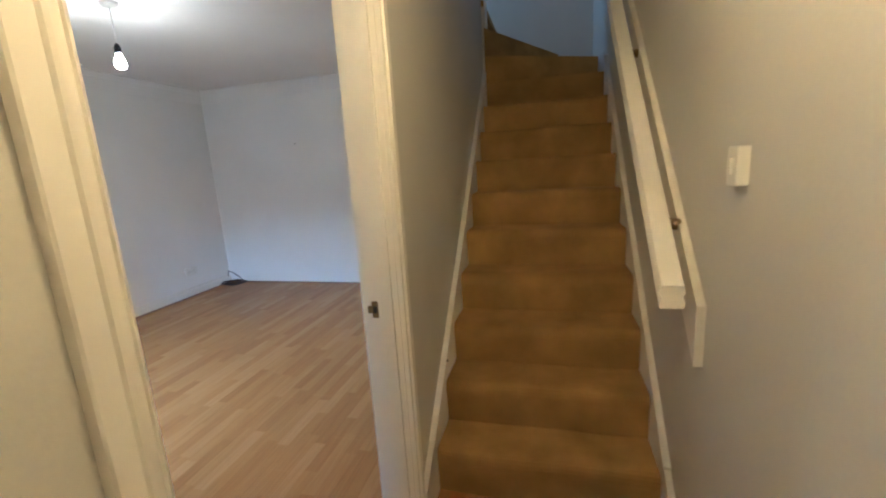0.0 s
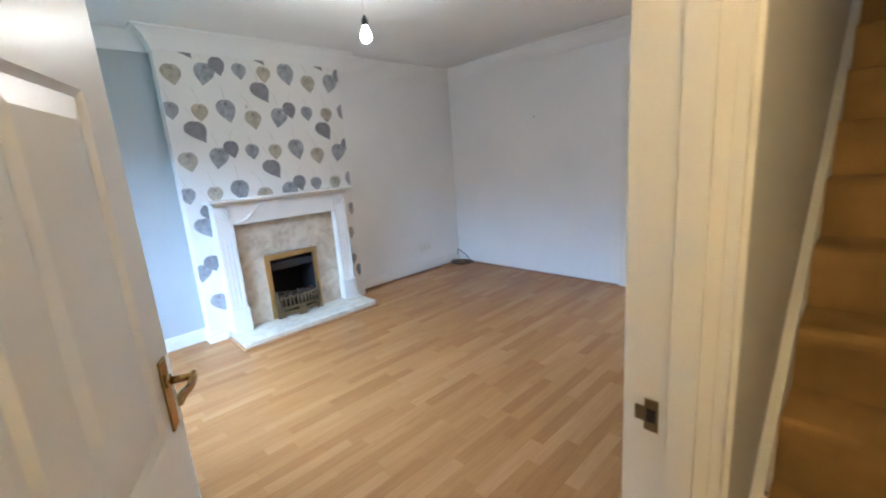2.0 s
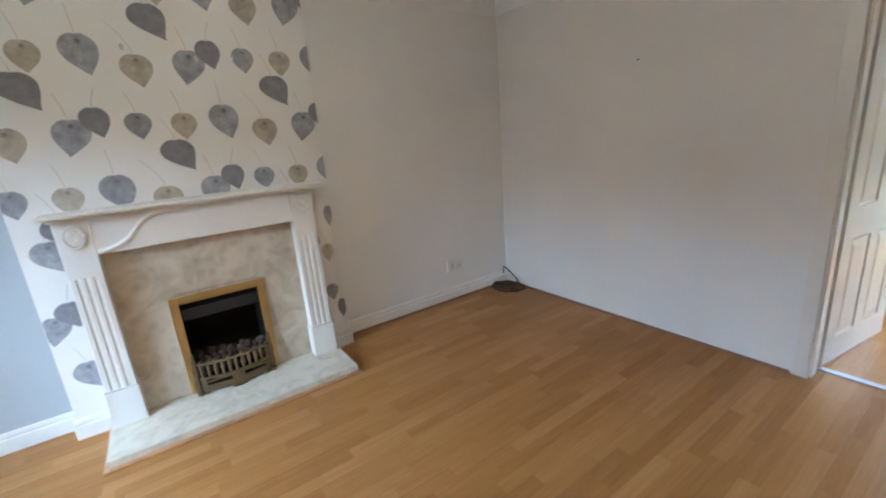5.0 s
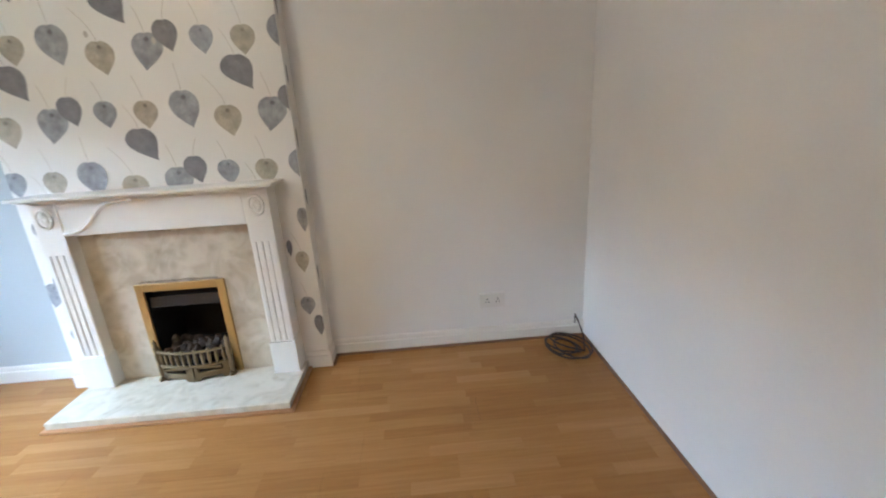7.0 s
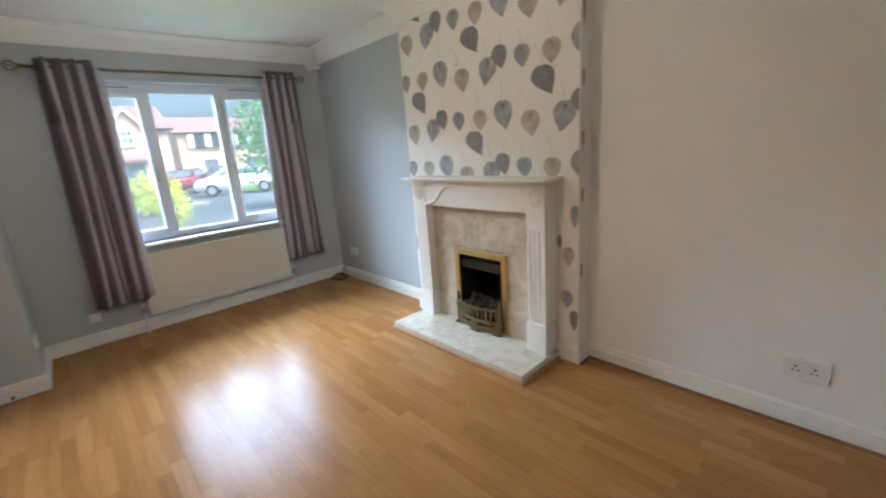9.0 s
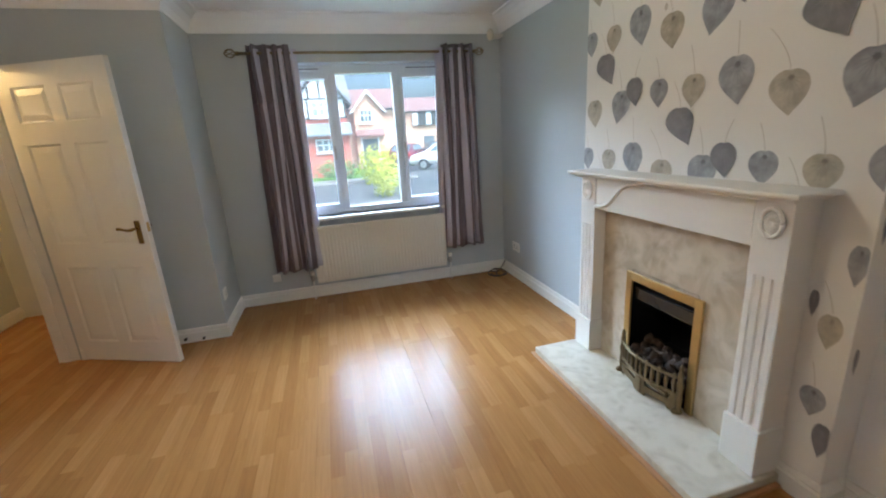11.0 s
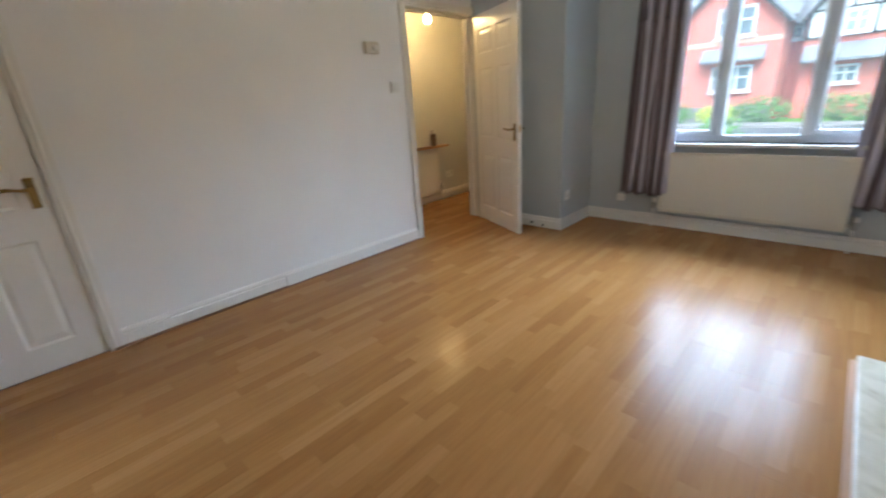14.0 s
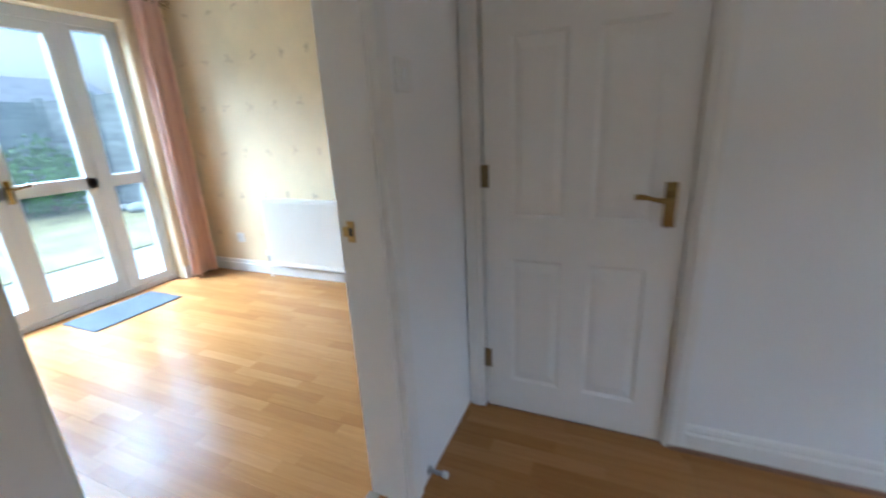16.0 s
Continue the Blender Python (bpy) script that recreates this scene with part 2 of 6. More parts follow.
M = {
    "white": surface("white_emulsion", (0.85, 0.845, 0.835), 0.75, vary=0.03, grain=140, bump=0.05),
    "grey": surface("blue_grey_emulsion", (0.468, 0.500, 0.518), 0.5, vary=0.04, grain=140, bump=0.05),
    "hall": surface("pale_grey_emulsion", (0.62, 0.61, 0.58), 0.6, vary=0.05, grain=90, bump=0.06),
    "cream": surface("cream_wallpaper", (0.80, 0.66, 0.43), 0.75, vary=0.06, grain=40, blotch=3, bump=0.05),
    "ceiling": surface("ceiling_white", (0.86, 0.855, 0.845), 0.85, vary=0.03, grain=70, bump=0.12),
    "gloss": surface("white_gloss_paint", (0.82, 0.80, 0.76), 0.32, vary=0.03, grain=30, bump=0.02),
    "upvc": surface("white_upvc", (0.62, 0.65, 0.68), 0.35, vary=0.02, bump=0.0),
    "paper": surface("leaf_wallpaper_ground", (0.84, 0.82, 0.79), 0.7, vary=0.03, grain=220, bump=0.06),
    "leaf_grey": surface("leaf_print_grey", (0.365, 0.37, 0.40), 0.65, vary=0.25, grain=45, blotch=22, bump=0.02),
    "leaf_dark": surface("leaf_print_dark", (0.245, 0.24, 0.26), 0.65, vary=0.15, grain=45, blotch=22, bump=0.02),
    "leaf_tan": surface("leaf_print_tan", (0.48, 0.435, 0.355), 0.65, vary=0.2, grain=45, blotch=22, bump=0.02),
    "heart_grey": surface("leaf_heart_grey", (0.19, 0.19, 0.21), 0.65, vary=0.2, grain=45),
    "heart_tan": surface("leaf_heart_tan", (0.27, 0.24, 0.20), 0.65, vary=0.2, grain=45),
    "vein_grey": surface("leaf_vein_grey", (0.275, 0.28, 0.305), 0.65, vary=0.1),
    "vein_dark": surface("leaf_vein_dark", (0.285, 0.28, 0.30), 0.65, vary=0.1),
    "vein_tan": surface("leaf_vein_tan", (0.38, 0.34, 0.275), 0.65, vary=0.1),
    "garage": surface("blue_grey_steel_door", (0.09, 0.11, 0.14), 0.5, vary=0.1),
    "leaf_stem": surface("leaf_print_stem", (0.60, 0.56, 0.51), 0.7, vary=0.1),
    "floor": laminate(),
    "bead": surface("brown_floor_bead", (0.22, 0.11, 0.055), 0.45, vary=0.15),
    "carpet": surface("brown_stair_carpet", (0.43, 0.270, 0.092), 0.95, vary=0.2, grain=420, blotch=5, bump=0.5, spec=0.1),
    "marble": marble("cream_marble", (0.61, 0.54, 0.43), (0.46, 0.385, 0.285), 6.0),
    "hearth": marble("pale_hearth_marble", (0.69, 0.64, 0.54), (0.58, 0.53, 0.43), 8.0, 0.2, 0.4),
    "brass": surface("polished_brass", (0.58, 0.41, 0.17), 0.42, 1.0, vary=0.05, grain=25, bump=0.0),
    "handle_brass": surface("aged_handle_brass", (0.40, 0.27, 0.10), 0.22, 1.0, vary=0.15, grain=40, bump=0.02),
    "cable": surface("dark_brown_cable", (0.035, 0.017, 0.013), 0.6, vary=0.2, bump=0.0),
    "old_brass": surface("antique_brass", (0.25, 0.19, 0.11), 0.42, 1.0, vary=0.25, grain=60, bump=0.1),
    "steel": surface("brushed_steel", (0.45, 0.44, 0.43), 0.35, 1.0, vary=0.1, grain=60, bump=0.03),
    "hood": surface("black_enamelled_hood", (0.02, 0.021, 0.024), 0.16, vary=0.1, bump=0.0),
    "soot": surface("black_firebox", (0.006, 0.006, 0.006), 0.9, vary=0.3, grain=30, bump=0.2),
    "coal": surface("ceramic_coals", (0.115, 0.078, 0.06), 0.95, vary=0.5, grain=30, blotch=25, bump=0.6, random=0.7),
    "curtain": surface("mauve_grey_satin", (0.175, 0.134, 0.160), 0.48, vary=0.12, grain=120, blotch=4, bump=0.05, stretch=(1, 1, 0.06)),
    "curtain_top": surface("dark_mauve_satin", (0.135, 0.108, 0.128), 0.40, vary=0.12, grain=120, bump=0.05, stretch=(1, 1, 0.06)),
    "lining": surface("pale_curtain_lining", (0.55, 0.53, 0.62), 0.8, vary=0.04, grain=200),
    "peach": surface("peach_curtain_fabric", (0.76, 0.50, 0.40), 0.75, vary=0.08, grain=200, bump=0.06, stretch=(1, 1, 0.1)),
    "radiator": surface("cream_radiator_enamel", (0.74, 0.71, 0.64), 0.35, vary=0.03, bump=0.0),
    "plastic": surface("white_plastic", (0.80, 0.79, 0.76), 0.35, vary=0.02, bump=0.0),
    "beige": surface("aged_cream_plastic", (0.60, 0.55, 0.44), 0.4, vary=0.04, bump=0.0),
    "black": surface("black_rubber", (0.02, 0.018, 0.018), 0.5, vary=0.2, bump=0.0),
    "oak": surface("light_oak_shelf", (0.45, 0.23, 0.10), 0.45, vary=0.2, grain=14, stretch=(12, 1, 12)),
    "rattan": surface("brown_vase_glaze", (0.10, 0.06, 0.035), 0.5, vary=0.3),
    "mat": surface("grey_door_mat", (0.10, 0.115, 0.14), 0.95, vary=0.25, grain=300, bump=0.5, spec=0.1),
    "glass": glass("window_glass", (0.56, 0.61, 0.65), 0.014),
    "glass_patio": glass("patio_door_glass", (0.48, 0.56, 0.60), 0.008),
    "bulb": glowing("warm_bulb", (1.0, 0.80, 0.56), 78.0),
    "bulb_hall": glowing("hall_bulb", (1.0, 0.60, 0.21), 122.0),
    "tarmac": surface("wet_tarmac", (0.10, 0.105, 0.11), 0.6, vary=0.12, grain=30, blotch=0.4, bump=0.2),
    "paving": surface("grey_paving", (0.22, 0.217, 0.205), 0.8, vary=0.12, grain=20, blotch=0.8, bump=0.2),
    "grass": surface("lawn_green", (0.11, 0.22, 0.04), 0.9, vary=0.3, grain=25, blotch=1.2, bump=0.6, spec=0.1),
    "dry": surface("dry_grass", (0.19, 0.165, 0.085), 0.95, vary=0.3, grain=22, blotch=1.6, bump=0.6, spec=0.1),
    "brick_red": bricks("red_brick", (0.54, 0.125, 0.088), (0.46, 0.10, 0.07), (0.48, 0.36, 0.31)),
    "brick_buff": bricks("buff_brick", (0.62, 0.40, 0.28), (0.55, 0.34, 0.24), (0.55, 0.47, 0.41)),
    "roof": surface("grey_roof_tiles", (0.20, 0.21, 0.24), 0.8, vary=0.2, grain=8, bump=0.3),
    "roof_red": surface("brown_roof_tiles", (0.24, 0.14, 0.13), 0.8, vary=0.2, grain=8, bump=0.3),
    "timber": surface("black_timber", (0.03, 0.028, 0.028), 0.7, vary=0.2),
    "dark_glass": surface("far_window_glass", (0.12, 0.16, 0.19), 0.12, vary=0.2, bump=0.0),
    "fence": surface("weathered_fence", (0.33, 0.35, 0.36), 0.85, vary=0.2, grain=12, blotch=2, bump=0.3, stretch=(1, 1, 8), random=0.2),
    "bush": surface("green_leaves", (0.10, 0.22, 0.045), 0.7, vary=0.3, grain=10, blotch=4),
    "bush_lime": surface("lime_leaves", (0.48, 0.52, 0.05), 0.7, vary=0.25, grain=10, blotch=4),
    "bush_red": surface("crimson_leaves", (0.50, 0.03, 0.09), 0.7, vary=0.3, grain=10, blotch=4),
    "bark": surface("grey_bark", (0.16, 0.12, 0.09), 0.9, vary=0.3),
    "car_red": surface("maroon_car_paint", (0.16, 0.03, 0.05), 0.2, vary=0.03, bump=0.0),
    "car_white": surface("white_car_paint", (0.72, 0.73, 0.74), 0.2, vary=0.02, bump=0.0),
    "car_blue": surface("blue_car_paint", (0.04, 0.13, 0.33), 0.2, vary=0.02, bump=0.0),
    "vent": surface("dark_vent_slot", (0.06, 0.065, 0.07), 0.6, vary=0.1, bump=0.0),
    "lamp_red": surface("red_lamp_glass", (0.5, 0.02, 0.02), 0.2, vary=0.05, bump=0.0),
    "plate": surface("yellow_plate", (0.75, 0.55, 0.05), 0.4, vary=0.02, bump=0.0),
}


# ---- mesh helpers ----
def part(name, bm, material, parent=None, label="", smooth=False):
    me = bpy.data.meshes.new(name)
    bmesh.ops.recalc_face_normals(bm, faces=bm.faces)
    bm.to_mesh(me)
    bm.free()
    if isinstance(material, str):
        material = M[material]
    me.materials.append(material)
    if smooth:
        for p in me.polygons:
            p.use_smooth = True
    ob = new(name, me)
    if parent is not None:
        ob.parent = parent
    if label:
        ob["label"] = label
    return ob


def thing(name, place, label, category, group="", kind="", rz=0.0):
    ob = new(name)
    ob.matrix_world = pose(*place, 0, 0, rz)
    return tagged(ob, label, category, group, kind)


def structure(name, bm, material, label, category, smooth=False):
    return tagged(part(name, bm, material, smooth=smooth), label, category, kind="structure")


def box(bm, x0, x1, y0, y1, z0, z1, bevel=0.0):
    x0, x1, y0, y1, z0, z1 = min(x0, x1), max(x0, x1), min(y0, y1), max(y0, y1), min(z0, z1), max(z0, z1)
    m = Matrix.Translation(((x0 + x1) / 2, (y0 + y1) / 2, (z0 + z1) / 2)) @ Matrix.Diagonal((x1 - x0, y1 - y0, z1 - z0, 1))
    r = bmesh.ops.create_cube(bm, size=1, matrix=m)
    if bevel:
        edges = {e for v in r["verts"] for e in v.link_edges}
        bmesh.ops.bevel(bm, geom=list(edges), offset=bevel, segments=2, affect="EDGES", profile=0.6)
    return bm


def boxes(*sizes, bevel=0.0):
    bm = bmesh.new()
    for s in sizes:
        box(bm, *s, bevel=bevel)
    return bm


def tube(bm, a, b, r, n=10, r2=None):
    a, b = Vector(a), Vector(b)
    m = Matrix.Translation((a + b) / 2) @ (b - a).to_track_quat("Z", "Y").to_matrix().to_4x4()
    bmesh.ops.create_cone(bm, cap_ends=True, segments=n, radius1=r, radius2=r if r2 is None else r2, depth=(b - a).length, matrix=m)
    return bm


def ball(bm, c, rx, ry=None, rz=None, u=14, v=10):
    ry, rz = rx if ry is None else ry, rx if rz is None else rz
    bmesh.ops.create_uvsphere(bm, u_segments=u, v_segments=v, radius=1, matrix=Matrix.Translation(c) @ Matrix.Diagonal((rx, ry, rz, 1)))
    return bm


def lathe(bm, c, profile, n=20):
    """A turned shape: rows of radius and height above c."""
    rings = [[bm.verts.new((c[0] + r * math.cos(2 * math.pi * i / n), c[1] + r * math.sin(2 * math.pi * i / n), c[2] + z)) for i in range(n)] for r, z in profile]
    for a, b in zip(rings, rings[1:]):
        for i in range(n):
            bm.faces.new((a[i], a[(i + 1) % n], b[(i + 1) % n], b[i]))
    bm.faces.new(rings[0][::-1])
    bm.faces.new(rings[-1])
    return bm


def prism(bm, outline, place):
    """A closed outline (u, v), given depth: place(u, v, w) with w 0 and 1."""
    a, b = [bm.verts.new(place(u, v, 0)) for u, v in outline], [bm.verts.new(place(u, v, 1)) for u, v in outline]
    n = len(outline)
    for i in range(n):
        bm.faces.new((a[i], a[(i + 1) % n], b[(i + 1) % n], b[i]))
    bm.faces.new(a[::-1])
    bm.faces.new(b)
    return bm


def sweep(bm, path, profile, closed=False):
    """A profile (out, z) carried along a plan line with mitred corners; out lies to the left of the line."""
    pts = [Vector((*p, 0)) for p in path]
    n = len(pts)
    rings = []
    for i, p in enumerate(pts):
        d0 = (p - pts[i - 1]).normalized() if (closed or i > 0) else None
        d1 = (pts[(i + 1) % n] - p).normalized() if (closed or i < n - 1) else None
        d0, d1 = d0 or d1, d1 or d0
        n0, n1 = Vector((-d0.y, d0.x, 0)), Vector((-d1.y, d1.x, 0))
        mit = (n0 + n1) / (1 + n0.dot(n1))
        rings.append([bm.verts.new((p.x + mit.x * o, p.y + mit.y * o, z)) for o, z in profile])
    k = len(profile)
    for a, b in zip(rings, rings[1:] + (rings[:1] if closed else [])):
        for j in range(k):
            bm.faces.new((a[j], a[(j + 1) % k], b[(j + 1) % k], b[j]))
    if not closed:
        bm.faces.new(rings[0])
        bm.faces.new(rings[-1][::-1])
    return bm


def rope(bm, points, r, n=6):
    """A thin round cord through points."""
    pts = [Vector(p) for p in points]
    rings = []
    for i, p in enumerate(pts):
        d = (pts[min(i + 1, len(pts) - 1)] - pts[max(i - 1, 0)]).normalized()
        a = d.cross(Vector((0.13, 0.21, 1))).normalized()
        c = d.cross(a)
        rings.append([bm.verts.new(p + r * (math.cos(2 * math.pi * k / n) * a + math.sin(2 * math.pi * k / n) * c)) for k in range(n)])
    for a, b in zip(rings, rings[1:]):
        for k in range(n):
            bm.faces.new((a[k], a[(k + 1) % n], b[(k + 1) % n], b[k]))
    bm.faces.new(rings[0])
    bm.faces.new(rings[-1][::-1])
    return bm


# ---- plan, metres ----
XW, XB, XC, XH1, XH = -4.235, -4.11, -0.65, -0.535, 0.37
XS, YS, YW, YF, YN = -1.64, 0.705, 0.11, 4.84, 5.0
TOP = 2.42
DOOR_H = 1.98
HALL_Y0, HALL_Y1 = 0.702, 1.572
CUP_Y0, CUP_Y1 = 4.065, 4.765
DIN_X0, DIN_X1 = -1.985, -1.235
WIN_X0, WIN_X1, WIN_Z0, WIN_Z1 = -3.80, -2.12, 0.755, 2.065
PAT_X0, PAT_X1, PAT_Z1 = -1.80, 0.13, 2.09
DIN_E, DIN_N, DIN_W = 0.46, 7.83, -2.95


def wall_outline(a0, a1, z1, openings):
    """The upright outline of a wall with doorways cut in from below."""
    pts = [(a0, 0)]
    for a, b, lo, hi in openings:
        pts += [(a, 0), (a, hi), (b, hi), (b, 0)]
    return pts + [(a1, 0), (a1, z1), (a0, z1)]


def wall_along_y(bm, x0, x1, y0, y1, z1, openings=()):
    """A wall with doorways (from, to, bottom, top)."""
    return prism(bm, wall_outline(y0, y1, z1, openings), lambda u, v, w: (x0 + w * (x1 - x0), u, v))


def wall_along_x(bm, x0, x1, y0, y1, z1, openings=()):
    """The same across; an opening whose bottom is above the floor is a window."""
    if all(lo == 0 for a, b, lo, hi in openings):
        return prism(bm, wall_outline(x0, x1, z1, openings), lambda u, v, w: (u, y0 + w * (y1 - y0), v))
    at = x0
    for a, b, lo, hi in openings:
        box(bm, at, a, y0, y1, 0, z1)
        box(bm, a, b, y0, y1, 0, lo)
        box(bm, a, b, y0, y1, hi, z1)
        at = b
    return box(bm, at, x1, y0, y1, 0, z1)


structure("wall_west_1", wall_along_y(bmesh.new(), XW - 0.3, XW, YW, 1.75, 2.5), "grey", "blue-grey painted plaster wall beside the fireplace", "wall")
structure("wall_west_2", wall_along_y(bmesh.new(), XW - 0.42, XW, 1.75, YF, 2.5, [(2.20, 2.69, 0.0, 0.66)]), "white", "white painted plaster wall behind the chimney breast", "wall")
structure("wall_south", wall_along_x(bmesh.new(), XW - 0.3, XS, YW - 0.3, YW, 2.5, [(WIN_X0, WIN_X1, WIN_Z0, WIN_Z1)]), "grey", "blue-grey painted wall with the front window", "wall")
structure("wall_step", boxes((XS, XS + 0.1, YW - 0.3, YS, 0, 2.5), (XS + 0.1, XC, YS - 0.1, YS, 0, 2.5)), "grey", "blue-grey boxed-out wall corner behind the hall door", "wall")
structure("wall_east", wall_along_y(bmesh.new(), XC, XC + 0.05, -0.62, YF, 2.5, [(HALL_Y0 - 0.03, HALL_Y1 + 0.03, 0, DOOR_H + 0.03), (CUP_Y0 - 0.03, CUP_Y1 + 0.03, 0, DOOR_H + 0.03)]), "white", "white painted partition wall with two doorways", "wall")
wall = wall_along_y(bmesh.new(), XC + 0.05, XH1, -0.62, 4.05, 4.9, [(HALL_Y0 - 0.03, HALL_Y1 + 0.03, 0, DOOR_H + 0.03)])
structure("wall_stairs_west", wall, "hall", "pale grey stairwell wall", "wall")
structure("wall_stairs_east", boxes((XH, XH + 0.25, -0.62, 5.0, 0, 4.9)), "hall", "pale grey hall and stairwell wall with a handrail", "wall")
structure("wall_hall_front", boxes((XH1, XH, -0.62, -0.5, 0, 4.9)), "hall", "pale grey hall wall by the front door", "wall")
structure("wall_north", wall_along_x(bmesh.new(), XW - 0.42, XC, YF, YN, 2.5, [(DIN_X0 - 0.03, DIN_X1 + 0.03, 0, DOOR_H + 0.03)]), "white", "white painted wall with the dining room doorway", "wall")
structure("wall_dining_south", boxes((XC, DIN_E, YF + 0.02, YN, 0, 2.5)), "cream", "cream papered dining room wall", "wall")
structure("wall_dining_east", boxes((DIN_E, DIN_E + 0.3, YN, DIN_N + 0.3, 0, 2.5)), "cream", "cream wallpaper with faint sprigs in the dining room", "wall")
structure("wall_dining_north", wall_along_x(bmesh.new(), DIN_W - 0.2, DIN_E, DIN_N, DIN_N + 0.28, 2.5, [(PAT_X0, PAT_X1, 0, PAT_Z1)]), "cream", "cream papered wall around the patio doors", "wall")
structure("wall_dining_west", boxes((DIN_W - 0.2, DIN_W, YN, DIN_N, 0, 2.5)), "cream", "cream papered dining room side wall", "wall")
structure("wall_landing", boxes((-2.2, XH, 4.85, 5.0, 2.43, 4.9), (-2.2, -2.05, 2.6, 4.85, 2.43, 4.9), (-2.05, XH1 - 0.105, 2.5, 2.6, 2.43, 4.9), (XC + 0.052, XH - 0.002, 4.838, 4.862, 1.5, 2.62)), "hall", "pale wall round the upstairs landing", "wall")

structure("ceiling", boxes((XW - 0.42, XC, YW - 0.3, YN, TOP, TOP + 0.08)), "ceiling", "white plastered living room ceiling", "ceiling")
structure("ceiling_hall", boxes((XH1, XH, -0.5, 1.75, TOP, TOP + 0.12)), "ceiling", "white hall ceiling", "ceiling")
structure("ceiling_dining", boxes((DIN_W - 0.2, DIN_E + 0.3, YN, DIN_N + 0.28, TOP, TOP + 0.1)), "ceiling", "white dining room ceiling", "ceiling")
structure("ceiling_landing", boxes((-2.2, XH + 0.25, -0.62, 5.0, 4.9, 5.0)), "ceiling", "white ceiling above the stairs", "ceiling")

# chimney breast with the firebox opening
breast = structure("chimney_breast", prism(bmesh.new(), [(1.69, 0), (2.235, 0), (2.235, 0.62), (2.655, 0.62), (2.655, 0), (3.19, 0), (3.19, TOP), (1.69, TOP)], lambda u, v, w: (XW + w * (XB - XW), u, v)), "paper", "off-white wallpapered chimney breast", "wall")

# coving all round the living room
cov = [(0.0, TOP), (0.0, TOP - 0.135), (0.008, TOP - 0.135), (0.012, TOP - 0.12), (0.03, TOP - 0.085), (0.06, TOP - 0.045), (0.10, TOP - 0.018), (0.122, TOP - 0.012), (0.122, TOP)]
ring = [(XW, YW), (XS, YW), (XS, YS), (XC, YS), (XC, YF), (XW, YF), (XW, 3.19), (XB, 3.19), (XB, 1.69), (XW, 1.69)]
structure("coving", sweep(bmesh.new(), ring, cov, True), "ceiling", "white moulded plaster coving", "coving", smooth=False)

# skirting boards and the brown bead at their foot
SK = [(0, 0), (0.017, 0), (0.017, 0.072), (0.010, 0.079), (0.0125, 0.088), (0.007, 0.104), (0, 0.108)]
BEAD = [(0, 0), (0.013, 0), (0.013, 0.006), (0.006, 0.013), (0, 0.013)]
runs = [[(XW, YF), (XW, 3.19), (XB, 3.19), (XB, 3.05)], [(XB, 1.83), (XB, 1.69), (XW, 1.69), (XW, YW), (XS, YW), (XS, YS), (XC - 0.02, YS)],
        [(XC, HALL_Y1 + 0.075), (XC, CUP_Y0 - 0.075)], [(XH, 1.5), (XH, -0.5)][::-1]]
for run in runs:
    structure("baseboard", sweep(bmesh.new(), run, SK), "gloss", "white gloss skirting board", "skirting")
structure("baseboard", boxes((XC - 0.026, XC - 0.0165, HALL_Y1 + 0.08, 2.99, 0.0, 0.094), bevel=0.002), "gloss", "white skirting board strip where the floor was patched", "skirting")
for run in ([(DIN_X0 - 0.075, YF), (XW, YF)], [(XW + 0.016, YF), (XW + 0.016, 3.21), (XB + 0.016, 3.21)], [(XC, HALL_Y1 + 0.075), (XC, CUP_Y0 - 0.02)]):
    off = 0.017 if run[0][0] == XC else 0.0
    structure("trim", sweep(bmesh.new(), [(x - off, y) for x, y in run], BEAD), "bead", "brown beading along the floor edge", "beading")
structure("baseboard", sweep(bmesh.new(), [(DIN_E, YN), (DIN_E, DIN_N), (PAT_X1, DIN_N)], SK), "gloss", "white skirting board in the dining room", "skirting")

# ---- doors ----
def architrave(name, place, width, height, label, rz=0.0):
    """A moulded frame round a doorway; stands on its wall, facing -y before it is turned."""
    ob = thing(name, place, label, "door frame", kind="structure", rz=rz)
    prof = [(0.0, 0.0), (0.064, 0.0), (0.064, 0.017), (0.061, 0.020), (0.032, 0.019), (0.029, 0.024), (0.023, 0.024), (0.020, 0.017), (0.007, 0.015), (0.005, 0.019), (0.0, 0.017)]
    for side in (0, 1):
        bm = prism(bmesh.new(), prof, lambda u, v, w: ((width + 0.002 + u) if side else (-0.002 - u), -v, w * (height + (0.062 if w else 0))))
        for v in bm.verts:
            if v.co.z > 0.5:
                d = (v.co.x - width) if side else -v.co.x
                v.co.z = height + d
        part("side_board", bm, "gloss", ob)
    bm = prism(bmesh.new(), prof, lambda u, v, w: (w * width + (u if w else -u), -v, height + 0.002 + u))
    part("head_board", bm, "gloss", ob)
    return ob


